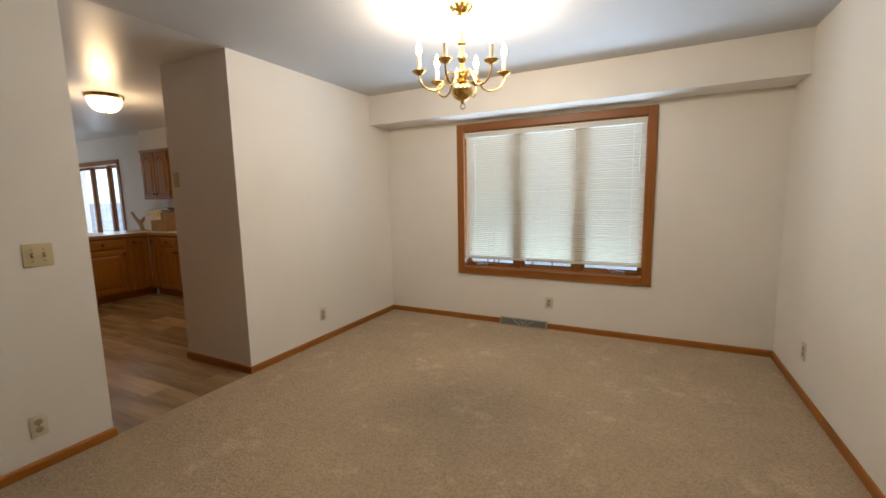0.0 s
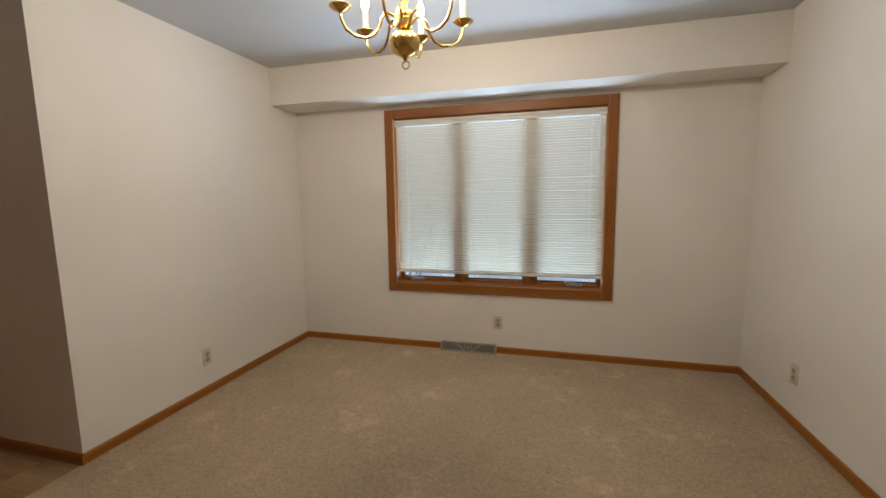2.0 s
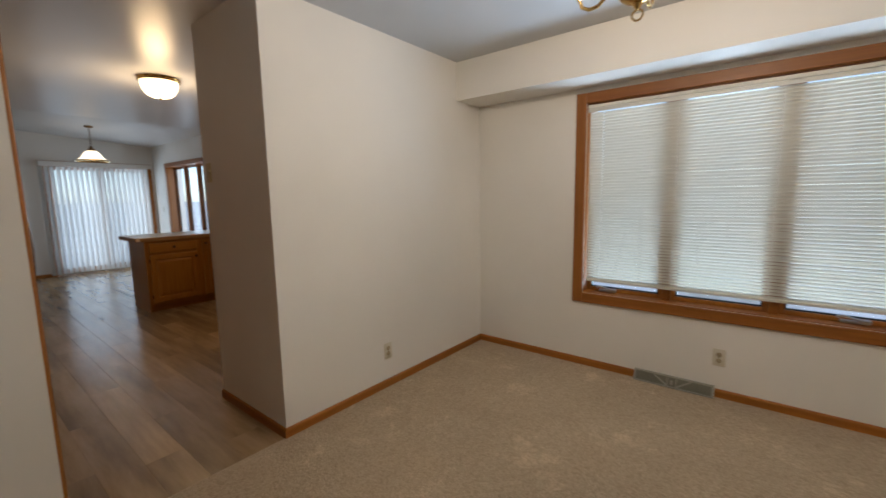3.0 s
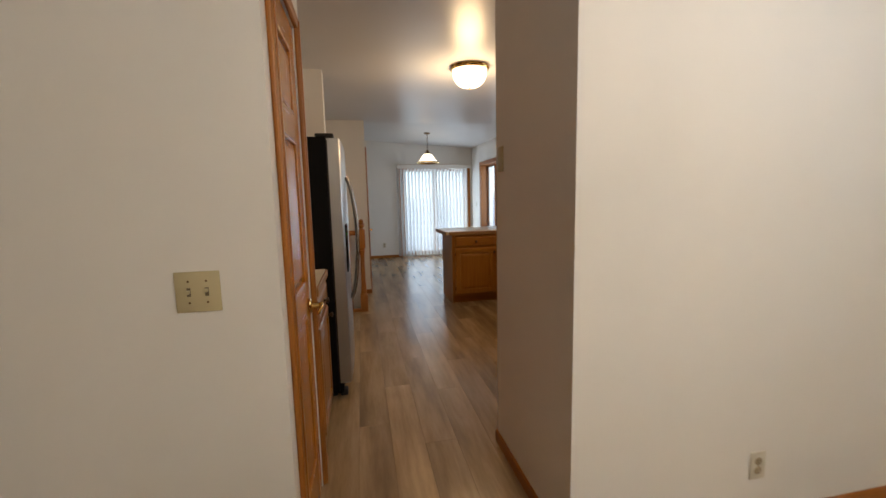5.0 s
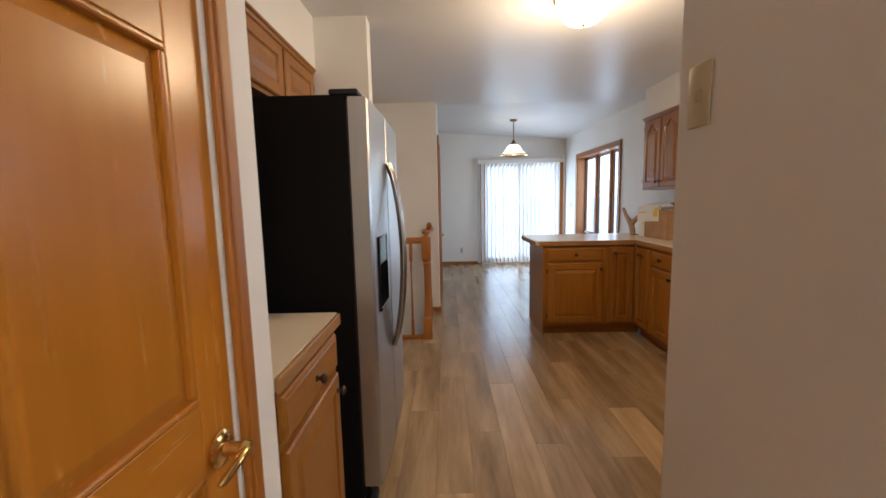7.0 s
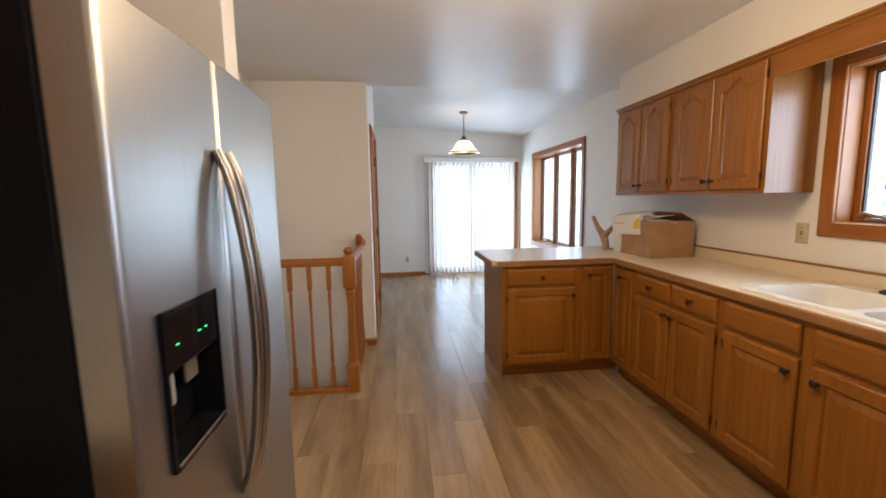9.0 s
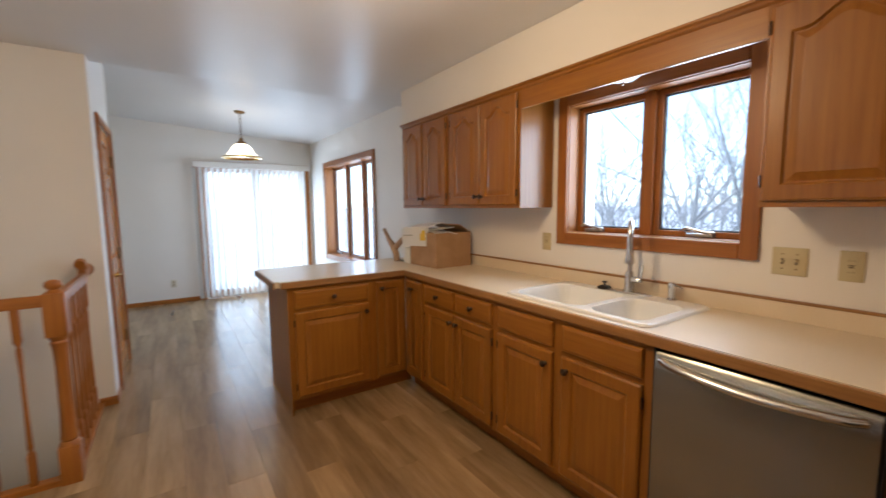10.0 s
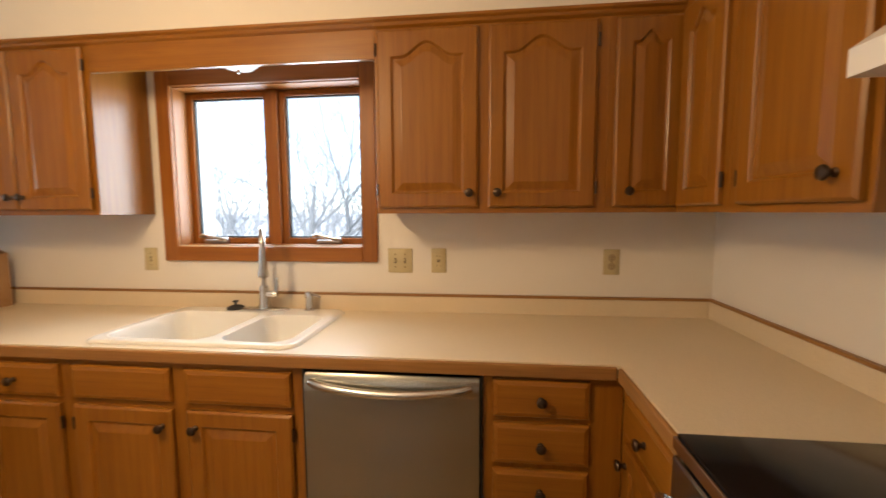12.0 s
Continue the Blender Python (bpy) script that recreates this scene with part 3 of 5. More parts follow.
def passage_door(name, label, m, w, h, lever_side, hinges):
    """Three-panel wooden door with casing, set in its opening; local x along the wall, -y towards the viewer."""
    d = tagged(new(name), label, "door", "", "structure")
    d.matrix_world = m
    cw = 0.054
    for nm, b, mt in (("side_casing", (-cw - 0.004, -0.004, -0.018, 0, 0, h + cw), TRIM[2]), ("side_casing", (w + 0.004, w + cw + 0.004, -0.018, 0, 0, h + cw), TRIM[2]),
                      ("head_casing", (-0.004, w + 0.004, -0.018, 0, h + 0.004, h + cw), TRIM[0])):
        bm = boxes((*b, 0.006))
        if nm == "side_casing":
            mid = b[0] + (b[1] - b[0]) * (0.72 if b[0] < 0 else 0.28)
            box(bm, mid - 0.008, mid + 0.008, -0.023, -0.017, 0, h + cw * 0.7, 0.003)
        part(nm, bm, mt, d)
    part("stop", boxes((-0.003, 0.008, 0.048, 0.06, 0, h), (w - 0.008, w + 0.003, 0.048, 0.06, 0, h)), TRIM[2], d)
    st = 0.10
    zs = ((0.20, 0.86), (0.99, 1.568), (1.672, h - 0.115))
    leaf = part("leaf", boxes((0.003, st, 0.004, 0.04, 0.012, h - 0.003, 0.003), (w - st, w - 0.003, 0.004, 0.04, 0.012, h - 0.003, 0.003)), PINE, d)
    zr = [0.012] + [v for z in zs for v in z] + [h - 0.003]
    for a, b in zip(zr[::2], zr[1::2]):
        part("rail", boxes((st, w - st, 0.0045, 0.0395, a, b, 0.002)), PINE_X, leaf)
    for a, b in zs:
        p = part("panel", raised_panel(w - 2 * st, b - a, 0.013, 0.038), PINE, leaf)
        p.location = (st, 0.022, a)
        part("moulding", boxes((st, w - st, 0.003, 0.022, a, a + 0.012, 0.004), (st, w - st, 0.003, 0.022, b - 0.012, b, 0.004), (st, st + 0.012, 0.003, 0.022, a + 0.012, b - 0.012, 0.004), (w - st - 0.012, w - st, 0.003, 0.022, a + 0.012, b - 0.012, 0.004)), PINE, leaf)
    hx = 0.0 if lever_side == "right" else w
    for z in hinges:
        hg = boxes((min(hx, hx + (0.03 if hx == 0 else -0.03)), max(hx, hx + (0.03 if hx == 0 else -0.03)), -0.003, 0.006, z - 0.05, z + 0.05, 0.002))
        tube([(hx + (0.004 if hx == 0 else -0.004), -0.008, z - 0.052), (hx + (0.004 if hx == 0 else -0.004), -0.008, z + 0.052)], 0.008, 8, hg)
        part("hinge", hg, AGED_BRASS, d, "aged brass hinge", True)
    lx, s = (w - 0.062, -0.8) if lever_side == "right" else (0.062, 0.8)
    bm = lathe([(0.0, 0.004), (0.033, 0.002), (0.034, -0.004), (0.028, -0.009), (0.014, -0.012), (0.011, -0.04), (0.016, -0.047), (0.013, -0.058), (0.0, -0.06)], 20, "y", (lx, 0, 0.886))
    tube([(lx, -0.05, 0.886), (lx + s * 0.03, -0.054, 0.889), (lx + s * 0.06, -0.052, 0.884), (lx + s * 0.088, -0.046, 0.874), (lx + s * 0.10, -0.042, 0.872)], [0.010, 0.0085, 0.0075, 0.008, 0.005], 10, bm)
    part("lever_handle", bm, BRASS, leaf, "polished brass lever handle", True)
    return d


PINE_X = wood("stained_door_wood_across", 0, (0.455, 0.163, 0.010), (0.470, 0.171, 0.011), (0.485, 0.179, 0.012), 0.27, 0.03)
AGED_BRASS = material("aged_brass", (0.16, 0.095, 0.04), 0.35, 0.9)
passage_door("door_pantry", "closed honey-stained three-panel wooden door", pose(-1.53, 1.335, 0, 0, 0, 180), 0.505, 2.035, "right", (0.22, 1.06, 1.86))
passage_door("door_closet", "closed honey-stained wooden door behind the stairs", pose(-6.30, 1.655, 0, 0, 0, 180), 0.73, 2.035, "left", (0.25, 1.0, 1.80))


# ---- cabinets ----
def cabinet_door(w, h, arch, rail=0.058, thick=0.019):
    """Raised-panel cabinet door with an optional cathedral arch, face towards -y, lower left corner at the origin."""
    k = 17 if arch else 2
    def top(x, d):
        if not arch:
            return h - rail - d
        u = abs((x - w / 2) / (w / 2 - rail))
        drop = min(0.052, 0.16 * w) * (0.5 - 0.5 * math.cos(math.pi * min(u / 0.74, 1.0)))
        return h - rail * 0.85 - drop - d
    def loop(d, y, outer=None):
        if outer is not None:
            pts = [(outer, outer), (w - outer, outer)] + [(w - outer - (w - 2 * outer) * i / (k - 1), h - outer) for i in range(k)]
        else:
            pts = [(rail + d, rail + d), (w - rail - d, rail + d)]
            for i in range(k):
                x = w - rail - d - (w - 2 * rail - 2 * d) * i / (k - 1)
                pts.append((x, top(x, d)))
        return [bm.verts.new((x, y, z)) for x, z in pts]
    bm = bmesh.new()
    loops = [loop(0, 0.0, 0.0), loop(0, -thick + 0.006, 0.0), loop(0, -thick + 0.001, 0.006), loop(0, -thick, 0.009),
             loop(-0.004, -thick), loop(0.0, -thick + 0.003), loop(0.004, -thick + 0.009), loop(0.010, -thick + 0.009), loop(0.034, -thick + 0.002), loop(0.038, -thick + 0.001)]
    n = k + 2
    for a, b in zip(loops, loops[1:]):
        for i in range(n):
            bm.faces.new((a[i], a[(i + 1) % n], b[(i + 1) % n], b[i]))
    bm.faces.new(loops[-1]), bm.faces.new(loops[0])
    return bm


def drawer_front(w, h, thick=0.019):
    bm = bmesh.new()
    loops = []
    for o, y in ((0, 0), (0, -thick + 0.010), (0.004, -thick + 0.004), (0.012, -thick + 0.002), (0.016, -thick)):
        loops.append([bm.verts.new(p) for p in ((o, y, o), (w - o, y, o), (w - o, y, h - o), (o, y, h - o))])
    for a, b in zip(loops, loops[1:]):
        for i in range(4):
            bm.faces.new((a[i], a[(i + 1) % 4], b[(i + 1) % 4], b[i]))
    bm.faces.new(loops[-1]), bm.faces.new(loops[0])
    return bm


KNOB = [(0.0, 0.0), (0.010, 0.0), (0.010, -0.003), (0.006, -0.007), (0.006, -0.012), (0.014, -0.018), (0.0165, -0.023), (0.014, -0.028), (0.007, -0.031), (0.0, -0.0315)]


def knob(parent, x, z):
    part("knob", lathe(KNOB, 14, "y", (x, -0.019, z)), BRONZE, parent, "round dark bronze knob", True)


def add_door(cab, x, z, w, h, arch, kx, kz, hinge=None):
    d = part("door", cabinet_door(w, h, arch), OAK[2], cab)
    d.location = (x, 0, z)
    if kx is not None:
        knob(d, kx, kz)
    if hinge:
        hx = -0.004 if hinge == "l" else w + 0.004
        for hz in (0.07, h - 0.07):
            part("hinge", tube([(hx, -0.012, hz - 0.022), (hx, -0.012, hz + 0.022)], 0.0055, 8), BRONZE, d, "dark exposed hinge")
    return d


def add_drawer(cab, x, z, w, h, has_knob=True):
    d = part("drawer_front", drawer_front(w, h), OAK[0], cab)
    d.location = (x, 0, z)
    if has_knob:
        knob(d, w / 2, h / 2)
    return d


def base_cabinet(label, m, w, depth=0.58, toe=True, sunk=False, more=0.0):
    cab = thing("base_cabinet", label, "cabinet", m, "kitchen base cabinets")
    if sunk:
        part("body", boxes((0, w, 0.03, depth, 0.10, 0.70)), OAK[2], cab)
        part("face_frame", boxes((0, w, 0.001, 0.0295, 0.10, 0.874, 0.001)), OAK[2], cab)
    else:
        part("body", boxes((0, w, 0.001, depth, 0.10, 0.874, 0.001)), OAK[2], cab)
    part("face_rail", boxes((0.03, w - 0.03, -0.0015, 0.001, 0.845, 0.8735)), OAK[0], cab)
    part("face_rail", boxes((0.03, w - 0.03, -0.0015, 0.001, 0.10, 0.13)), OAK[0], cab)
    if toe:
        part("toe_kick", boxes((0, w + more, 0.07, 0.09, 0, 0.10)), TRIM[0], cab)
    return cab


FY, FX = 3.525, -5.10
# sink wall, from the corner to the range
c = base_cabinet("honey oak corner base cabinet with a narrow door", pose(FX, FY, 0), 0.285)
add_door(c, 0.032, 0.125, 0.235, 0.72, False, 0.10, 0.66)
c = base_cabinet("honey oak base cabinet with two drawers and two doors", pose(-4.815, FY, 0), 0.765)
for x in (0.025, 0.395):
    add_drawer(c, x, 0.725, 0.345, 0.122)
add_door(c, 0.025, 0.125, 0.352, 0.575, False, 0.325, 0.525, "l")
add_door(c, 0.388, 0.125, 0.352, 0.575, False, 0.027, 0.525, "r")
c = base_cabinet("honey oak sink base cabinet with two false drawers and doors", pose(-4.05, FY, 0), 0.89, sunk=True)
for x in (0.03, 0.47):
    add_drawer(c, x, 0.725, 0.385, 0.122, False)
add_door(c, 0.03, 0.125, 0.385, 0.575, False, 0.350, 0.515, "l")
add_door(c, 0.47, 0.125, 0.385, 0.575, False, 0.035, 0.515, "r")
c = base_cabinet("honey oak drawer stack beside the dishwasher", pose(-2.552, FY, 0), 0.432)
for z, h in ((0.735, 0.122), (0.580, 0.135), (0.425, 0.135), (0.125, 0.28)):
    add_drawer(c, 0.03, z, 0.30, h)
# run towards the range
c = base_cabinet("honey oak base cabinet beside the range", pose(-2.12, 3.5245, 0, 0, 0, -90), 0.409)
add_drawer(c, 0.064, 0.725, 0.325, 0.122)
add_door(c, 0.064, 0.125, 0.325, 0.575, False, 0.03, 0.52)
# peninsula
c = base_cabinet("honey oak peninsula cabinet with a wide drawer and door", pose(FX, 2.665, 0, 0, 0, 90), 0.585, 0.62)
part("end_panel", boxes((-0.012, -0.0005, -0.004, 0.62, 0.0, 0.874, 0.001)), OAK[2], c)
add_drawer(c, 0.03, 0.725, 0.52, 0.122)
add_door(c, 0.03, 0.125, 0.52, 0.575, False, 0.495, 0.52, "l")
c = base_cabinet("honey oak peninsula corner cabinet with a narrow door", pose(FX, 3.2505, 0, 0, 0, 90), 0.2745, 0.62, more=0.08)
add_door(c, 0.03, 0.125, 0.228, 0.72, False, 0.035, 0.67)
# beside the fridge
c = base_cabinet("honey oak base cabinet between pantry and refrigerator", pose(-2.207, 1.325, 0, 0, 0, 180), 0.55)
add_drawer(c, 0.03, 0.725, 0.49, 0.122)
add_door(c, 0.03, 0.125, 0.49, 0.575, False, 0.455, 0.52)


def slab(rects, z0, z1):
    """One connected slab that covers the given rectangles."""
    xs, ys = sorted({v for r in rects for v in r[:2]}), sorted({v for r in rects for v in r[2:]})
    full = {(i, j) for i in range(len(xs) - 1) for j in range(len(ys) - 1)
            if any(r[0] <= (xs[i] + xs[i + 1]) / 2 <= r[1] and r[2] <= (ys[j] + ys[j + 1]) / 2 <= r[3] for r in rects)}
    bm, made = bmesh.new(), {}

    def v(i, j, k):
        if (i, j, k) not in made:
            made[i, j, k] = bm.verts.new((xs[i], ys[j], (z0, z1)[k]))
        return made[i, j, k]
    for i, j in full:
        ring = [(i, j), (i + 1, j), (i + 1, j + 1), (i, j + 1)]
        for k in (0, 1):
            bm.faces.new([v(a, b, k) for a, b in ring])
        for (p, q), side in zip(zip(ring, ring[1:] + ring[:1]), ((0, -1), (1, 0), (0, 1), (-1, 0))):
            if (i + side[0], j + side[1]) not in full:
                bm.faces.new((v(*p, 0), v(*q, 0), v(*q, 1), v(*p, 1)))
    return bm


def worktop(label, slabs, strips, splash):
    wt = thing("worktop", label, "counter")
    part("slab", slab(slabs, 0.8755, 0.915), LAMINATE, wt)
    for x0, x1, y0, y1 in strips:
        ax = 0 if x1 - x0 > y1 - y0 else 1
        part("edge_strip", boxes((x0, x1, y0, y1, 0.870, 0.9125, 0.005)), EDGE[ax], wt, "oak edge strip")
    for x0, x1, y0, y1 in splash:
        ax = 0 if x1 - x0 > y1 - y0 else 1
        part("backsplash", boxes((x0, x1, y0, y1, 0.9155, 0.988)), LAMINATE, wt)
        part("backsplash_cap", boxes((x0, x1, y0 - 0.0, y1, 0.9885, 1.0, 0.002)), EDGE[ax], wt, "oak cap strip")
    return wt


EY, EX, SX0, SX1, SY0, SY1 = 3.498, -5.072, -3.99, -3.225, 3.575, 4.065
worktop("cream laminate worktop with oak edge along the sink wall and peninsula",
        [(EX - 0.014, SX0, EY + 0.014, 4.1335), (SX0, SX1, EY + 0.014, SY0), (SX0, SX1, SY1, 4.1335), (SX1, -1.5645, EY + 0.014, 4.1335),
         (-2.134, -1.5645, 3.115, EY + 0.014), (-5.79, EX - 0.014, 2.61, 4.1335), (-5.765, EX - 0.035, 2.585, 2.61)],
        [(EX, -2.148, EY, EY + 0.0135), (-2.148, -2.1345, 3.115, EY), (EX - 0.0135, EX, 2.615, EY + 0.0135), (-5.765, EX - 0.03, 2.571, 2.5845), (-5.804, -5.7905, 2.60, 4.1335)],
        [(-5.70, -1.585, 4.114, 4.1335), (-1.584, -1.5645, 3.115, 4.1335)])
wt = worktop("cream laminate worktop with oak edge beside the refrigerator", [(-2.765, -2.207, 0.66, 1.336)], [(-2.765, -2.207, 1.3365, 1.35)], [(-2.765, -2.207, 0.6605, 0.68)])


def upper_cabinet(label, m, w, z0, z1, doors, depth=0.29, hinges=True):
    """doors: (x, width, knob x or None)."""
    cab = thing("wall_cabinet", label, "cabinet", m, "kitchen wall cabinets")
    part("body", boxes((0, w, 0.001, depth, z0, z1, 0.001)), OAK[2], cab)
    part("crown", prism([(0.0, z1 - 0.03), (-0.010, z1 - 0.022), (-0.014, z1 - 0.012), (-0.024, z1 - 0.006), (-0.024, z1 + 0.004), (0.0, z1 + 0.004)], "x", 0, w), OAK[0], cab)
    part("face_rail", boxes((0.0, w, -0.0015, 0.001, z0, z0 + 0.018)), OAK[0], cab)
    for x, dw, kx, hg in doors:
        add_door(cab, x, z0 + 0.022, dw, z1 - z0 - 0.062, z1 - z0 > 0.5, kx, 0.055, hg)
    return cab


UY = 3.838
upper_cabinet("honey oak wall cabinet with two arched doors", pose(-5.68, UY, 0), 0.735, 1.378, 2.106, [(0.035, 0.325, 0.30, "l"), (0.375, 0.325, 0.025, "r")])
upper_cabinet("honey oak wall cabinet with two arched doors beside the window", pose(-4.945, UY, 0), 0.755, 1.378, 2.106, [(0.03, 0.345, 0.32, "l"), (0.385, 0.345, 0.025, "r")])
upper_cabinet("honey oak wall cabinet with two wide arched doors", pose(-2.975, UY, 0), 0.868, 1.378, 2.106, [(0.012, 0.385, 0.352, "l"), (0.435, 0.39, 0.034, "r")])
c = upper_cabinet("honey oak corner wall cabinet with folding arched doors", pose(-2.107, UY, 0), 0.545, 1.378, 2.106, [(0.022, 0.235, 0.05, None)])
part("side_body", boxes((0.25, 0.545, -0.325, 0.0, 1.378, 2.106, 0.001)), OAK[2], c)
d = part("door", cabinet_door(0.265, 0.666, True), OAK[2], c)
d.matrix_local = pose(0.25, -0.032, 1.40, 0, 0, -90)
part("hinge", tube([(0.272, -0.012, 0.05), (0.272, -0.012, 0.095)], 0.0055, 8), BRONZE, d, "dark exposed hinge")
part("hinge", tube([(0.272, -0.012, 0.57), (0.272, -0.012, 0.615)], 0.0055, 8), BRONZE, d, "dark exposed hinge")
upper_cabinet("honey oak wall cabinet with one arched door beside the range hood", pose(-1.857, 3.512, 0, 0, 0, -90), 0.446, 1.378, 2.106, [(0.058, 0.372, 0.325, "l")])
upper_cabinet("short honey oak wall cabinet over the range hood", pose(-1.857, 3.065, 0, 0, 0, -90), 0.716, 1.70, 2.106, [(0.03, 0.34, 0.31, None), (0.39, 0.34, 0.03, None)])
upper_cabinet("honey oak wall cabinet above the small worktop", pose(-2.207, 0.965, 0, 0, 0, 180), 0.655, 1.345, 2.106, [(0.03, 0.29, 0.265, "l"), (0.335, 0.29, 0.025, "r")])
upper_cabinet("short honey oak wall cabinet above the refrigerator", pose(-2.864, 0.965, 0, 0, 0, 180), 0.968, 1.80, 2.106, [(0.03, 0.44, None, "l"), (0.495, 0.44, None, "r")])

vl = thing("window_valance", "honey oak valance board bridging the wall cabinets", "valance", pose(-4.19, UY, 0))
part("board", boxes((0.0005, 1.2145, 0.0, 0.019, 1.968, 2.106, 0.002)), OAK[0], vl)
part("crown", prism([(0.0, 2.076), (-0.010, 2.084), (-0.014, 2.094), (-0.024, 2.100), (-0.024, 2.110), (0.0, 2.110)], "x", 0.0005, 1.2145), OAK[0], vl)

hood = thing("range_hood", "white enamel range hood under the short wall cabinet", "range hood", pose(-1.955, 2.35, 1.598))
part("shell", prism([(0.0, 0.0), (0.0, 0.045), (0.075, 0.098), (0.39, 0.098), (0.39, 0.0)], "y", 0.002, 0.668), WHITE, hood)
part("filter", boxes((0.04, 0.34, 0.06, 0.60, -0.006, -0.001, 0.001)), GREY_METAL, hood, "grey mesh filter")


# ---- appliances ----
def refrigerator():
    """Built facing -y in its own space; x from the freezer side to the hinge side."""
    f = thing("refrigerator", "stainless side-by-side refrigerator with black sides and water dispenser", "refrigerator", pose(-2.91, 1.455, 0, 0, 0, 180))
    w, top = 0.91, 1.725
    part("body", boxes((0.004, w - 0.004, 0.085, 0.79, 0.03, 1.735, 0.006)), BLACK, f, "black textured body")
    part("base_grille", boxes((0.02, w - 0.02, 0.055, 0.084, 0.02, 0.095, 0.004)), BLACK, f)
    for x in (0.05, w - 0.05):
        part("hinge_cover", boxes((x - 0.045, x + 0.045, 0.035, 0.15, 1.7355, 1.757, 0.008)), RUBBER, f)
        part("foot", lathe([(0, 0), (0.02, 0), (0.02, 0.012), (0.012, 0.018), (0.012, 0.05), (0, 0.05)], 12, "z", (x, 0.12, 0)), RUBBER, f)
        part("front_roller", boxes((x - 0.03, x + 0.03, 0.03, 0.08, 0.0, 0.045, 0.008)), RUBBER, f)

    def front(x, x0, x1):
        u = (x - x0) / (x1 - x0)
        edge = 0.007 * max(0.0, 1 - min(u, 1 - u) * (x1 - x0) / 0.012) ** 2
        return -0.010 * math.sin(math.pi * (x / w)) + edge

    def door(x0, x1, hole):
        bm = bmesh.new()
        n = 16
        xs = sorted({x0 + (x1 - x0) * i / n for i in range(n + 1)} | {x0 + 0.006, x0 + 0.012, x1 - 0.006, x1 - 0.012} | ({hole[0], hole[1]} if hole else set()))
        zs = sorted({0.10, 0.106, top - 0.006, top} | ({hole[2], hole[3]} if hole else set()))
        grid = {}
        for i, x in enumerate(xs):
            for j, z in enumerate(zs):
                e = 0.005 if j in (0, len(zs) - 1) else 0
                grid[i, j] = bm.verts.new((x, front(x, x0, x1) + e, z))
        back = {(i, j): bm.verts.new((xs[i], 0.075, zs[j])) for i in (0, len(xs) - 1) for j in range(len(zs))}
        for i in range(len(xs) - 1):
            for j in range(len(zs) - 1):
                xm, zm = (xs[i] + xs[i + 1]) / 2, (zs[j] + zs[j + 1]) / 2
                if hole and hole[0] < xm < hole[1] and hole[2] < zm < hole[3]:
                    continue
                bm.faces.new((grid[i, j], grid[i + 1, j], grid[i + 1, j + 1], grid[i, j + 1]))
        for i in (0, len(xs) - 1):
            for j in range(len(zs) - 1):
                bm.faces.new((grid[i, j], grid[i, j + 1], back[i, j + 1], back[i, j]))
        for j in (0, len(zs) - 1):
            bm.faces.new([grid[i, j] for i in range(len(xs))] + [back[len(xs) - 1, j], back[0, j]])
        bm.faces.new((back[0, 0], back[len(xs) - 1, 0], back[len(xs) - 1, len(zs) - 1], back[0, len(zs) - 1]))
        return bm

    hole = (0.085, 0.315, 0.85, 1.172)
    split = 0.40
    left = part("freezer_door", door(0.0, split - 0.004, hole), STEEL, f, "brushed stainless freezer door", True)
    right = part("fridge_door", door(split + 0.004, w, None), STEEL, f, "brushed stainless fridge door", True)
    part("gasket", boxes((0.008, w - 0.008, 0.0755, 0.084, 0.11, top - 0.01)), RUBBER, f)
    hx0, hx1, hz0, hz1 = hole
    bz = part("dispenser", boxes((hx0 + 0.006, hx1 - 0.006, 0.055, 0.065, hz0 + 0.008, hz1 - 0.006)), BLACK_GLASS, left, "glossy black water and ice dispenser")
    for b in ((hx0, hx0 + 0.006, -0.012, 0.065, hz0, hz1), (hx1 - 0.006, hx1, -0.012, 0.065, hz0, hz1), (hx0 + 0.006, hx1 - 0.006, -0.012, 0.065, hz1 - 0.006, hz1), (hx0 + 0.006, hx1 - 0.006, -0.014, 0.065, hz0, hz0 + 0.008)):
        part("recess_side", boxes(b), BLACK_GLASS, bz)
    part("control_panel", boxes((hx0 + 0.007, hx1 - 0.007, -0.009, 0.04, hz1 - 0.125, hz1 - 0.007, 0.003)), BLACK_GLASS, bz)
    part("paddle", boxes((hx0 + 0.03, hx0 + 0.085, 0.022, 0.03, hz1 - 0.215, hz1 - 0.127, 0.004)), GREY_PALE, bz)
    part("paddle", boxes((hx1 - 0.085, hx1 - 0.03, 0.03, 0.038, hz1 - 0.20, hz1 - 0.127, 0.004)), DARKSLOT, bz)
    part("drip_tray", boxes((hx0 + 0.008, hx1 - 0.008, -0.016, 0.05, hz0 + 0.0085, hz0 + 0.016, 0.002)), CHROME, bz, "shiny drip tray")
    for i in (0.045, 0.135, 0.165):
        part("indicator", boxes((hx0 + i, hx0 + i + 0.008, -0.0100, -0.0085, hz1 - 0.0765, hz1 - 0.0735)), GREEN_LED, bz, "lit green indicator")
    for x, s, door_ob in ((split - 0.032, 1, left), (split + 0.032, -1, right)):
        pts = arc_points(22, lambda u: (x, -0.016 - 0.062 * math.sin(math.pi * u) ** 0.62, 0.60 + 0.90 * u))
        part("handle", tube(pts, 0.0155, 12, None, 0.8), HANDLE_STEEL, door_ob, "long bowed metal handle", True)


refrigerator()


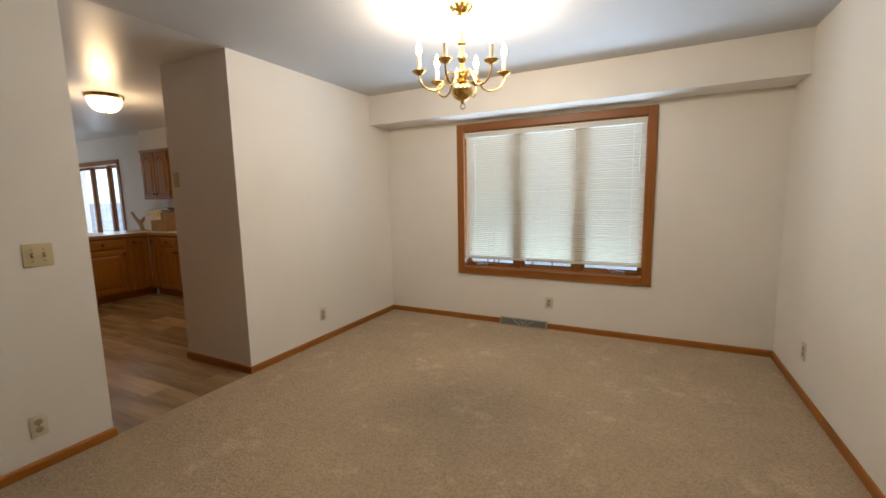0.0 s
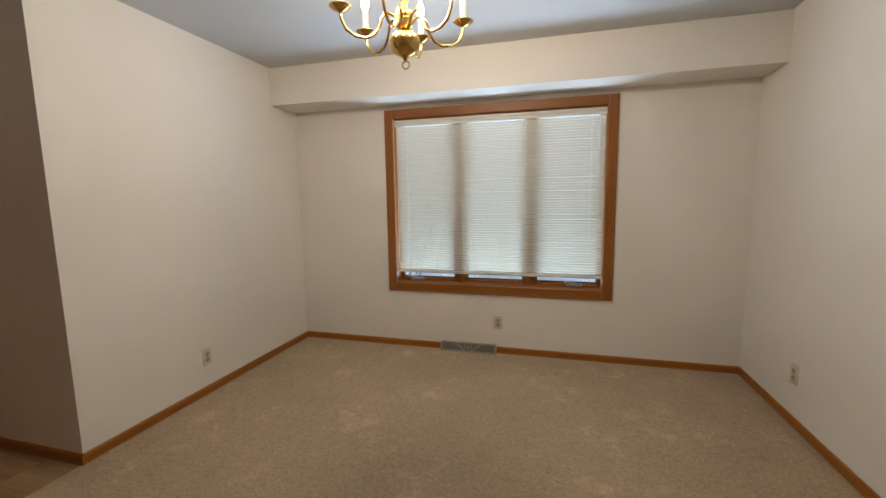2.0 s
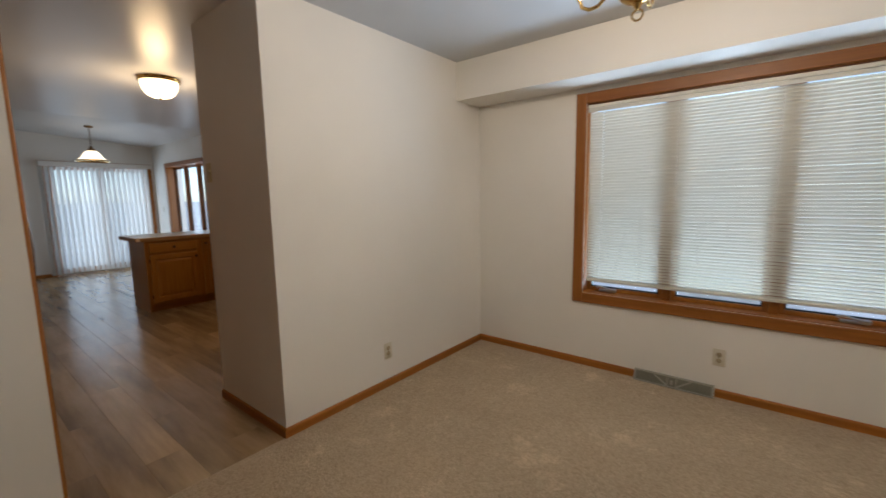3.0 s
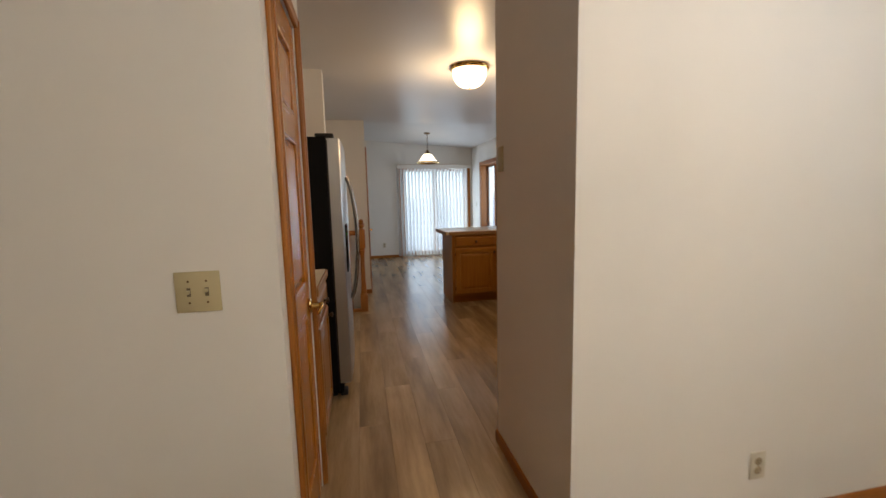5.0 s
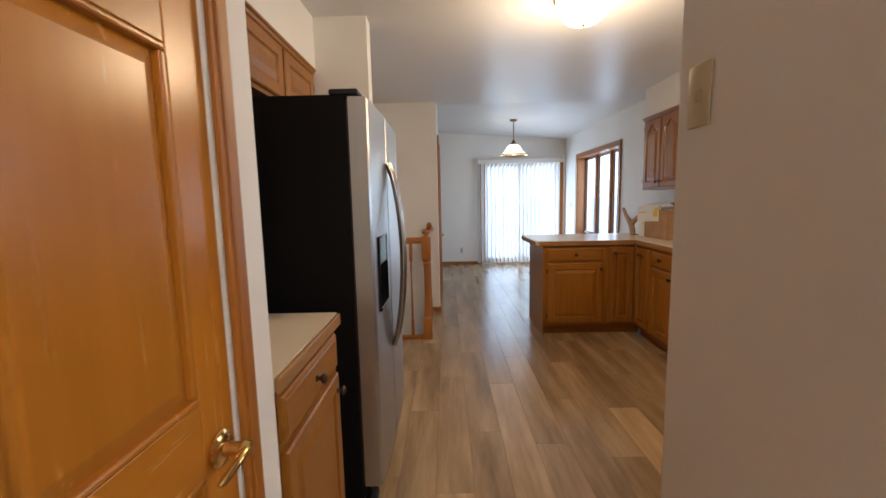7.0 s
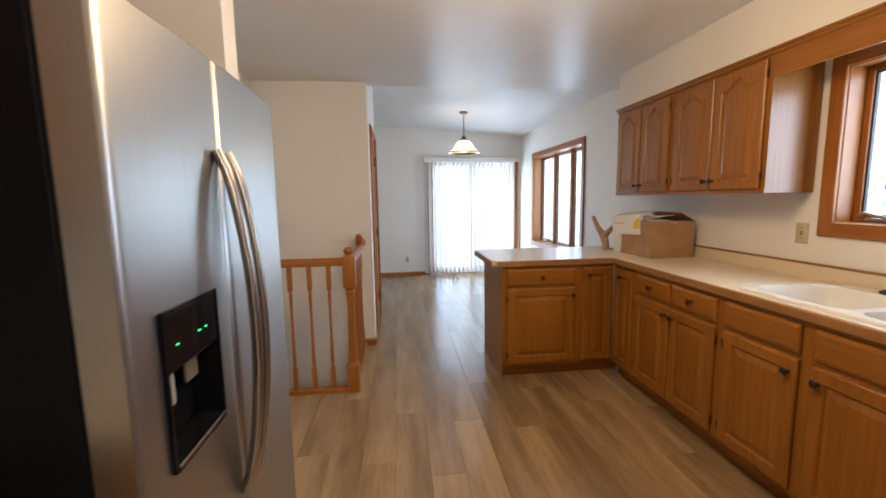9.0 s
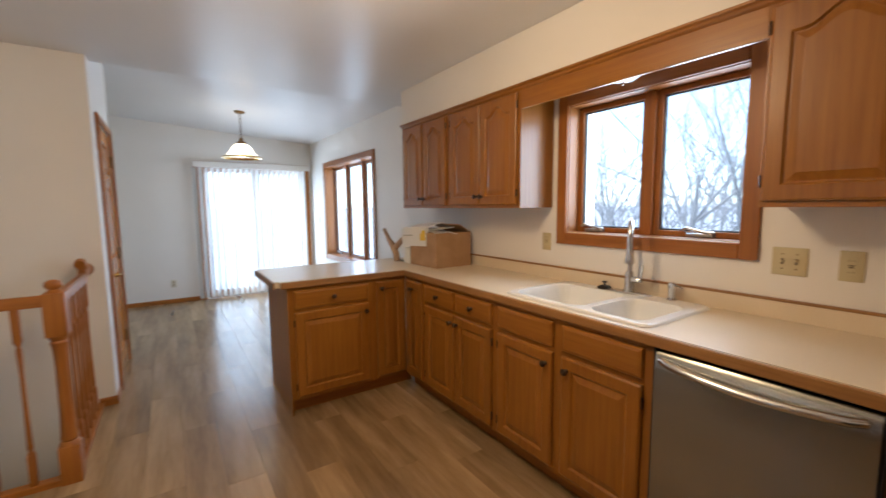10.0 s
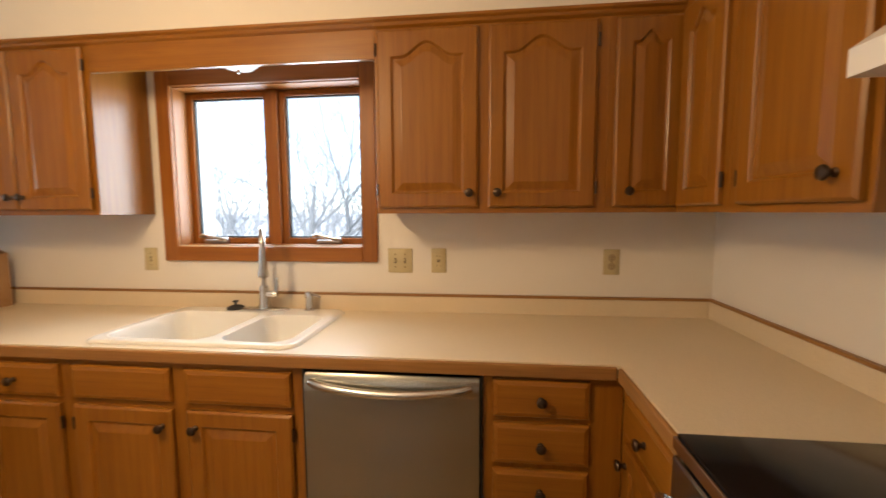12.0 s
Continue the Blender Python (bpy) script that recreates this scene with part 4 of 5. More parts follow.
def dishwasher():
    d = thing("dishwasher", "brushed stainless dishwasher with a bowed bar handle", "dishwasher", pose(-3.150, FY - 0.018, 0))
    w = 0.592
    part("tub", boxes((0.004, w - 0.004, 0.03, 0.58, 0.02, 0.862)), BLACK, d)
    bm = bmesh.new()
    cols = [i / 14 for i in range(15)]
    zs = (0.112, 0.118, 0.79, 0.84, 0.855)
    ys = (0.006, 0.0, -0.004, 0.0, 0.012)
    g = [[bm.verts.new((0.006 + (w - 0.012) * u, y - 0.006 * math.sin(math.pi * u), z)) for u in cols] for z, y in zip(zs, ys)]
    for a, b in zip(g, g[1:]):
        for i in range(14):
            bm.faces.new((a[i], a[i + 1], b[i + 1], b[i]))
    bk = [[bm.verts.new((x, 0.029, z)) for z in (zs[0], zs[-1])] for x in (0.006, w - 0.006)]
    bm.faces.new([r[0] for r in g] + [bk[0][1], bk[0][0]])
    bm.faces.new([r[-1] for r in g] + [bk[1][1], bk[1][0]])
    bm.faces.new(g[0] + [bk[1][0], bk[0][0]])
    bm.faces.new(g[-1] + [bk[1][1], bk[0][1]])
    part("door", bm, STEEL_X, d, "brushed stainless door", True)
    pts = arc_points(20, lambda u: (0.035 + (w - 0.07) * u, -0.012 - 0.045 * math.sin(math.pi * u) ** 0.5, 0.829 - 0.012 * math.sin(math.pi * u)))
    part("handle", tube(pts, 0.0135, 12), CHROME, d, "bowed metal bar handle", True)
    part("kick_plate", boxes((0.006, w - 0.006, 0.065, 0.08, 0.01, 0.105)), BLACK, d)
    part("side_seal", boxes((-0.003, 0.0035, 0.004, 0.03, 0.11, 0.865)), RUBBER, d)
    part("side_seal", boxes((w - 0.0035, w + 0.003, 0.004, 0.03, 0.11, 0.865)), RUBBER, d)


dishwasher()


def kitchen_range():
    r = thing("range", "black glass-top electric range with a stainless front", "range", pose(-2.125, 3.110, 0, 0, 0, -90))
    w = 0.755
    part("body", boxes((0.003, w, 0.0, 0.545, 0.06, 0.905, 0.004)), BLACK, r)
    part("cooktop", boxes((0.0, w, -0.025, 0.50, 0.906, 0.928, 0.006)), BLACK_GLASS, r, "glossy black glass cooktop", True)
    part("cooktop_trim", boxes((0.002, w - 0.002, -0.032, -0.0255, 0.895, 0.922, 0.002)), CHROME, r, "bright metal trim")
    part("oven_door", boxes((0.006, w - 0.004, -0.035, -0.001, 0.24, 0.885, 0.006)), STEEL_X, r, "stainless oven door")
    part("oven_window", boxes((0.12, w - 0.12, -0.038, -0.0355, 0.38, 0.70, 0.001)), BLACK_GLASS, r)
    part("oven_handle", tube([(0.05, -0.036, 0.80), (0.052, -0.07, 0.815), (0.10, -0.078, 0.818), (w - 0.10, -0.078, 0.818), (w - 0.052, -0.07, 0.815), (w - 0.05, -0.036, 0.80)], 0.013, 10), CHROME, r, "", True)
    part("drawer", boxes((0.006, w - 0.004, -0.03, -0.001, 0.07, 0.23, 0.005)), STEEL_X, r)
    part("backguard", boxes((0.0, w, 0.501, 0.548, 0.906, 1.06, 0.006)), BLACK, r)


kitchen_range()


# ---- sink ----
def sink():
    s = thing("sink", "white double-bowl drop-in kitchen sink", "sink", pose(0, 0, 0))
    x0, x1, y0, y1 = -4.02, -3.195, 3.545, 4.095
    bowls = ((-3.975, -3.555, 3.585, 3.995), (-3.515, -3.245, 3.585, 3.955))

    def inside(x, y, b, r):
        cx, cy, hx, hy = (b[0] + b[1]) / 2, (b[2] + b[3]) / 2, (b[1] - b[0]) / 2, (b[3] - b[2]) / 2
        qx, qy = abs(x - cx) - hx + r, abs(y - cy) - hy + r
        return math.hypot(max(qx, 0), max(qy, 0)) + min(max(qx, qy), 0) - r

    def height(x, y):
        z = 0.928
        e = inside(x, y, (x0, x1, y0, y1), 0.06)
        if e > -0.018:
            t = min(1.0, (e + 0.018) / 0.018)
            z -= 0.0115 * t * t
        for b in bowls:
            q = -inside(x, y, b, 0.07)
            if q > 0:
                t = min(1.0, q / 0.045)
                z = 0.928 - 0.012 * min(1.0, q / 0.012) - 0.165 * t * t * (3 - 2 * t)
        return z

    nx, ny = 150, 100
    bm = bmesh.new()
    g = {}
    for i in range(nx + 1):
        for j in range(ny + 1):
            x, y = x0 + (x1 - x0) * i / nx, y0 + (y1 - y0) * j / ny
            if inside(x, y, (x0, x1, y0, y1), 0.06) <= 0.004:
                g[i, j] = bm.verts.new((x, y, height(x, y)))
    for i in range(nx):
        for j in range(ny):
            q = [(i, j), (i + 1, j), (i + 1, j + 1), (i, j + 1)]
            if all(k in g for k in q):
                bm.faces.new([g[k] for k in q])
    part("basin", bm, SINKWHITE, s, "glossy white basin", True)
    for b in bowls:
        part("drain", lathe([(0, 0.752), (0.042, 0.752), (0.042, 0.757), (0.030, 0.7545), (0, 0.754)], 20, "z", ((b[0] + b[1]) / 2, (b[2] + b[3]) / 2, 0)), CHROME, s, "metal drain")


sink()
fa = thing("faucet", "brushed metal pull-down kitchen faucet with side lever", "faucet", pose(-3.585, 4.045, 0.928))
part("deck_plate", lathe([(0, 0.0), (0.125, 0.0), (0.125, 0.004), (0.118, 0.008), (0, 0.008)], 32, "z"), CHROME, fa, "", True).scale = (1, 0.24, 1)
part("body", lathe([(0, 0.006), (0.027, 0.006), (0.028, 0.02), (0.024, 0.03), (0.022, 0.10), (0.018, 0.115), (0, 0.118)], 20), CHROME, fa, "", True)
pts = [(0, 0, 0.10), (0, 0, 0.28)] + [(0, -0.075 + 0.075 * math.cos(a), 0.30 + 0.085 * math.sin(a)) for a in [math.pi * i / 10 for i in range(11)]] + [(0, -0.15, 0.29)]
part("spout", tube(pts, 0.0125, 12), CHROME, fa, "", True).rotation_euler = (0, 0, radians(30))
part("spray_head", lathe([(0, 0.30), (0.014, 0.30), (0.016, 0.27), (0.018, 0.22), (0.023, 0.19), (0.023, 0.178), (0.016, 0.174), (0, 0.174)], 18, "z", (0, -0.15, 0)), CHROME, fa, "", True).rotation_euler = (0, 0, radians(30))
bm = lathe([(0, 0.0), (0.016, 0.0), (0.016, 0.045), (0.012, 0.052), (0, 0.052)], 16, "x", (0.015, 0, 0.075))
tube([(0.055, 0, 0.078), (0.066, -0.004, 0.11), (0.07, -0.008, 0.155)], [0.010, 0.008, 0.0075], 10, bm)
part("lever", bm, CHROME, fa, "", True)
sd = thing("soap_dispenser", "short metal soap dispenser at the sink rim", "soap dispenser", pose(-3.37, 4.055, 0.928))
part("base", lathe([(0, 0), (0.024, 0), (0.024, 0.005), (0.017, 0.012), (0.0165, 0.055), (0.019, 0.06), (0.019, 0.082), (0.012, 0.088), (0, 0.088)], 18), CHROME, sd, "", True)
part("nozzle", tube([(0, 0, 0.075), (0.04, -0.02, 0.077), (0.07, -0.04, 0.072)], 0.005, 8), CHROME, sd, "", True)
st = thing("sink_stopper", "black rubber sink stopper lying on the rim", "stopper", pose(-3.735, 4.05, 0.928))
part("disc", lathe([(0, 0), (0.038, 0), (0.04, 0.006), (0.03, 0.014), (0.012, 0.018), (0, 0.018)], 18), RUBBER, st, "", True)
part("stem", lathe([(0, 0.017), (0.007, 0.017), (0.006, 0.03), (0.014, 0.034), (0.014, 0.039), (0, 0.041)], 12), RUBBER, st, "", True)


# ---- lamps ----
def chandelier():
    ch = thing("chandelier", "polished brass six-arm chandelier with lit candle bulbs", "chandelier", pose(0.307, 2.497, 0))
    part("canopy", lathe([(0, 2.41), (0.066, 2.41), (0.068, 2.402), (0.060, 2.392), (0.045, 2.376), (0.02, 2.366), (0.008, 2.362), (0.006, 2.35), (0, 2.35)], 28), BRASS, ch, "", True)
    for i in range(6):
        z = 2.338 - i * 0.021
        ring = [(0.009 * math.cos(a) * (i % 2), 0.009 * math.cos(a) * (1 - i % 2), z + 0.015 * math.sin(a)) for a in [2 * math.pi * k / 12 for k in range(13)]]
        part("chain_link", tube(ring, 0.0024, 6), BRASS, ch)
    part("stem", lathe([(0, 2.245), (0.008, 2.243), (0.012, 2.225), (0.022, 2.215), (0.024, 2.205), (0.012, 2.195), (0.010, 2.17), (0.020, 2.155), (0.026, 2.135), (0.024, 2.115), (0.012, 2.10), (0.012, 2.07),
                        (0.026, 2.062), (0.03, 2.05), (0.026, 2.038), (0.034, 2.03), (0.034, 2.005), (0.022, 1.998), (0.014, 1.99), (0, 1.988)], 24), BRASS, ch, "", True)
    ball = [(0.0615 * math.sin(math.pi * i / 14), 1.943 - 0.052 * math.cos(math.pi * i / 14)) for i in range(15)]
    part("ball", lathe(ball, 28), BRASS, ch, "", True)
    part("finial", lathe([(0, 1.893), (0.014, 1.892), (0.010, 1.882), (0.006, 1.876), (0, 1.875)], 14), BRASS, ch, "", True)
    part("ring", tube([(0.015 * math.cos(a), 0.003, 1.862 + 0.015 * math.sin(a)) for a in [2 * math.pi * k / 18 for k in range(19)]], 0.003, 6), BRASS, ch)
    for i in range(6):
        a = radians(-27 + 60 * i)
        bm = tube([(0.03, 0, 2.02), (0.045, 0, 2.045), (0.07, 0, 2.052), (0.09, 0, 2.03), (0.10, 0, 1.995), (0.122, 0, 1.962), (0.155, 0, 1.948), (0.195, 0, 1.952), (0.228, 0, 1.972), (0.245, 0, 2.005), (0.248, 0, 2.035)], 0.0058, 10)
        arm = part("arm", bm, BRASS, ch, "", True)
        arm.rotation_euler = (0, 0, a)
        part("drip_cup", lathe([(0, 2.032), (0.012, 2.033), (0.03, 2.043), (0.042, 2.053), (0.041, 2.055), (0.012, 2.045), (0, 2.045)], 22, "z", (0.248, 0, 0)), BRASS, arm, "", True)
        part("candle_sleeve", lathe([(0, 2.045), (0.0115, 2.046), (0.0115, 2.135), (0.009, 2.138), (0, 2.138)], 14, "z", (0.248, 0, 0)), CANDLE, arm, "cream candle sleeve", True)
        part("bulb", lathe([(0, 2.137), (0.008, 2.138), (0.015, 2.155), (0.0165, 2.168), (0.012, 2.19), (0.006, 2.207), (0.002, 2.218), (0, 2.219)], 14, "z", (0.248, 0, 0)), BULB, arm, "lit flame-shaped bulb", True)
        point_lamp("chandelier_light", (0.307 + 0.248 * math.cos(a), 2.497 + 0.248 * math.sin(a), 2.245), CHANDELIER_W / 6, WARM, 0.02)


CHANDELIER_W, DOME_W, PENDANT_W = 14.5, 0.5, 1.1
chandelier()


def dome_light():
    d = thing("ceiling_light", "lit frosted glass dome ceiling light with brass rim", "ceiling light", pose(-3.62, 2.51, H))
    part("rim", lathe([(0, 0), (0.155, 0), (0.162, -0.006), (0.158, -0.014), (0.163, -0.022), (0.156, -0.032), (0.146, -0.032), (0.146, -0.004), (0, -0.004)], 40), BRASS, d, "polished brass rim", True)
    prof = [(0.145 * math.cos(a) ** 0.7 if math.cos(a) > 0 else 0, -0.030 - 0.135 * math.sin(a)) for a in [math.pi / 2 * i / 12 for i in range(13)]]
    part("dome", lathe([(0, -0.02)] + prof, 40), DOME, d, "glowing frosted glass dome", True)
    part("finial", lathe([(0, -0.163), (0.010, -0.164), (0.009, -0.173), (0.005, -0.181), (0, -0.183)], 12), BRASS, d, "", True)
    lamp = bpy.data.lights.new("dome_light", "AREA")
    lamp.shape, lamp.size, lamp.energy, lamp.color = "DISK", 0.26, DOME_W, (1.0, 0.66, 0.34)
    new("dome_light", lamp).location = (-3.62, 2.51, H - 0.20)
    point_lamp("dome_glow", (-3.62, 2.51, H - 0.34), 5.6, (1.0, 0.67, 0.35), 0.12)


dome_light()


def pendant():
    px, py = -7.93, 2.84
    cz = 2.645 - (py - 1.50) * (2.645 - 2.438) / 2.90
    p = thing("pendant_light", "brass chain pendant with a lit frosted bell shade", "pendant light", pose(px, py, 0))
    part("canopy", lathe([(0, cz + 0.006), (0.06, cz + 0.006), (0.06, cz - 0.012), (0.045, cz - 0.024), (0.012, cz - 0.03), (0, cz - 0.03)], 24), AGED_BRASS, p, "aged brass canopy", True)
    z1 = 2.235
    n = int((cz - 0.03 - z1) / 0.024)
    for i in range(n):
        z = cz - 0.04 - i * 0.024
        part("chain_link", tube([(0.010 * math.cos(a) * (i % 2), 0.010 * math.cos(a) * (1 - i % 2), z + 0.017 * math.sin(a)) for a in [2 * math.pi * k / 10 for k in range(11)]], 0.0032, 6), AGED_BRASS, p)
    part("holder", lathe([(0, 2.245), (0.012, 2.243), (0.022, 2.225), (0.03, 2.20), (0.052, 2.185), (0.055, 2.168), (0.05, 2.16), (0, 2.16)], 24), AGED_BRASS, p, "aged brass holder", True)
    part("shade", lathe([(0.05, 2.165), (0.075, 2.155), (0.105, 2.125), (0.13, 2.08), (0.155, 2.045), (0.196, 2.020), (0.193, 2.012), (0.150, 2.034), (0.124, 2.072), (0.10, 2.116), (0.072, 2.146), (0.048, 2.156)], 40), SHADE, p, "glowing frosted glass bell shade", True)
    part("band", lathe([(0.196, 2.022), (0.226, 2.002), (0.226, 1.994), (0.214, 1.992), (0.192, 2.010)], 40), BRASS, p, "aged brass shade band", True)
    point_lamp("pendant_lamp", (px, py, 2.03), PENDANT_W, (1.0, 0.74, 0.44), 0.05)


pendant()
su = thing("sink_light", "small white glass ceiling shade behind the valance", "light", pose(-3.62, 3.98, 2.112))
part("shade", lathe([(0, 0.0), (0.05, 0.0), (0.052, -0.035), (0.095, -0.04), (0.098, -0.05), (0.088, -0.080), (0.06, -0.102), (0.02, -0.111), (0, -0.112)], 28), WHITE, su, "", True)
part("finial", lathe([(0, -0.111), (0.007, -0.112), (0.006, -0.125), (0, -0.127)], 10), CHROME, su, "", True)


# ---- stair rail ----
def newel(parent):
    s = 0.043
    bm = boxes((-s, s, -s, s, 0.0, 0.20, 0.003))
    bm2 = lathe([(0, 0.198), (s, 0.2), (0.040, 0.212), (0.030, 0.222), (0.036, 0.232), (0.033, 0.25), (0.027, 0.40), (0.0255, 0.60), (0.029, 0.70), (0.036, 0.735), (0.030, 0.745), (0.038, 0.757), (s, 0.77), (0, 0.772)], 22)
    return bm, bm2


def railing():
    r = thing("stair_railing", "turned oak balustrade with newel post round the stairwell", "railing", pose(0, 0, 0))
    X, Y = -5.085, 1.555
    a, b = newel(r)
    c2 = boxes((-0.043, 0.043, -0.043, 0.043, 0.77, 0.985, 0.003))
    d = lathe([(0, 0.984), (0.034, 0.985), (0.026, 0.993), (0.020, 1.002), (0.032, 1.012), (0.036, 1.024), (0.032, 1.038), (0.018, 1.048), (0, 1.05)], 20)
    post = part("newel_post", merge(a, b, c2, d), TRIM[2], r, "turned oak newel post", True)
    post.location = (X, Y, 0)
    prof = [(-0.028, 0.0), (0.028, 0.0), (0.032, 0.02), (0.026, 0.042), (0.012, 0.054), (-0.012, 0.054), (-0.026, 0.042), (-0.032, 0.02)]
    part("handrail", prism([(X + u, 0.922 + v) for u, v in prof], "y", 0.662, Y - 0.043), TRIM[1], r, "moulded oak handrail", True)
    part("handrail", prism([(Y + u, 0.922 + v) for u, v in prof], "x", -5.86, X - 0.043), TRIM[0], r, "moulded oak handrail", True)
    pts = [(-5.855, Y, 0.947)] + [(-5.855 - 0.075 * math.sin(t), Y, 0.998 - 0.050 * math.cos(t)) for t in [math.pi * i / 8 for i in range(1, 9)]] + [(-5.82, Y, 1.038)]
    part("gooseneck", tube(pts, 0.03, 10), TRIM[0], r, "curved oak rail end", True)
    part("rail_rosette", tube([(-6.018, Y, 0.985), (-5.93, Y, 0.985)], [0.045, 0.03], 14), TRIM[0], r, "", True)
    part("shoe_rail", boxes((X - 0.03, X + 0.03, 0.662, Y - 0.043, 0.0, 0.03, 0.003)), TRIM[1], r)
    part("shoe_rail", boxes((-6.018, X - 0.043, Y - 0.03, Y + 0.03, 0.0, 0.03, 0.003)), TRIM[0], r)
    q = 0.015
    bal = merge(boxes((-q, q, -q, q, 0.028, 0.19, 0.002)), lathe([(0, 0.189), (q, 0.19), (0.013, 0.20), (0.009, 0.21), (0.013, 0.222), (0.0115, 0.26), (0.009, 0.42), (0.0085, 0.60), (0.012, 0.72), (0.008, 0.735), (0.012, 0.745), (q, 0.757), (0, 0.758)], 10),
                boxes((-q, q, -q, q, 0.757, 0.924, 0.002)))
    first = part("baluster", bal, TRIM[2], r, "", True)
    places = [(X, Y - 0.145 - 0.132 * i) for i in range(6)] + [(X - 0.145 - 0.132 * i, Y) for i in range(6)]
    for i, (x, y) in enumerate(places):
        ob = first if i == 0 else new("baluster", first.data)
        ob.parent = r
        ob.location = (x, y, 0)


railing()


# ---- plates, register ----
def switch_plate(label, m, gangs, mat=ALMOND):
    """Toggle switch plate facing -y, centred on its origin."""
    w = 0.07 if gangs == 1 else 0.116
    p = thing("light_switch", label, "light switch", m)
    part("plate", boxes((-w / 2, w / 2, -0.006, 0, -0.057, 0.057, 0.003)), mat, p, "", True)
    for g in range(gangs):
        x = (g - (gangs - 1) / 2) * 0.046
        part("slot", boxes((x - 0.005, x + 0.005, -0.0064, -0.0058, -0.012, 0.012)), DARKSLOT, p)
        t = part("toggle", boxes((x - 0.0042, x + 0.0042, -0.017, -0.006, -0.004 + 0.004 * (g % 2), 0.006 + 0.003 * (g % 2), 0.0015)), mat, p)
        for z in (-0.030, 0.030):
            part("screw", lathe([(0, -0.0058), (0.0032, -0.0058), (0.0025, -0.0072), (0, -0.0074)], 10, "y", (x, 0, z)), AGED_BRASS, p)
    return p


def outlet(label, m, mat=IVORY):
    p = thing("outlet", label, "outlet", m)
    part("plate", boxes((-0.035, 0.035, -0.006, 0, -0.057, 0.057, 0.003)), mat, p, "", True)
    for z in (-0.0195, 0.0195):
        r = part("receptacle", lathe([(0, -0.0055), (0.0165, -0.0055), (0.0165, -0.0078), (0.0155, -0.0085), (0, -0.0085)], 18, "y", (0, 0, z)), TAN, p, "", True)
        part("slots", boxes((-0.0075, -0.0055, -0.0092, -0.0083, z - 0.001, z + 0.008), (0.0055, 0.0075, -0.0092, -0.0083, z - 0.001, z + 0.007), (-0.0022, 0.0022, -0.0092, -0.0083, z - 0.010, z - 0.006)), DARKSLOT, r)
    part("screw", lathe([(0, -0.0058), (0.003, -0.0058), (0.0024, -0.0072), (0, -0.0074)], 10, "y", (0, 0, 0)), AGED_BRASS, p)
    return p


def gfci(label, m):
    p = thing("outlet", label, "outlet", m)
    part("plate", boxes((-0.035, 0.035, -0.006, 0, -0.057, 0.057, 0.003)), ALMOND, p, "", True)
    r = part("receptacle", boxes((-0.0165, 0.0165, -0.009, -0.0055, -0.034, 0.034, 0.001)), ALMOND, p)
    part("slots", boxes(*[(x - 0.001, x + 0.001, -0.0097, -0.0088, z - 0.004, z + 0.004) for x in (-0.0065, 0.0065) for z in (-0.022, 0.022)]), DARKSLOT, r)
    part("test_button", boxes((-0.008, 0.008, -0.0105, -0.0088, 0.001, 0.006), (-0.008, 0.008, -0.0105, -0.0088, -0.006, -0.001)), DARKSLOT, r)
    return p


switch_plate("almond double toggle switch plate on the dining wall", pose(-1.404, 1.121, 1.092, 0, 0, 90), 2)
switch_plate("almond double toggle switch plate above the worktop", pose(-2.95, 4.134, 1.156), 2)
switch_plate("almond switch plate beside the sink window", pose(-4.233, 4.134, 1.154), 1)
switch_plate("almond switch plate by the breakfast window", pose(-9.15, 4.134, 1.18), 1, IVORY)
outlet("ivory wall outlet under the dining window", pose(0.452, 4.235, 0.272))
outlet("ivory wall outlet above the oak baseboard", pose(-1.404, 3.05, 0.265, 0, 0, 90))
outlet("ivory wall outlet above the oak baseboard", pose(2.24, 3.55, 0.30, 0, 0, -90))
outlet("ivory wall outlet below the switch plate", pose(-1.404, 1.03, 0.235, 0, 0, 90))
outlet("ivory wall outlet beside the patio blind", pose(-9.54, 2.05, 0.29, 0, 0, 90))
gfci("almond outlet with test buttons above the worktop", pose(-2.767, 4.134, 1.157))
outlet("almond wall outlet above the corner worktop", pose(-1.993, 4.134, 1.157), ALMOND)
th = thing("thermostat", "almond thermostat on the hall side of the stub wall", "thermostat", pose(-2.12, 2.255, 1.515))
part("plate", boxes((-0.035, 0.035, -0.006, 0, -0.06, 0.06, 0.003)), ALMOND, th, "", True)
part("dial", boxes((-0.008, 0.008, -0.011, -0.006, -0.012, 0.012, 0.002)), ALMOND, th)


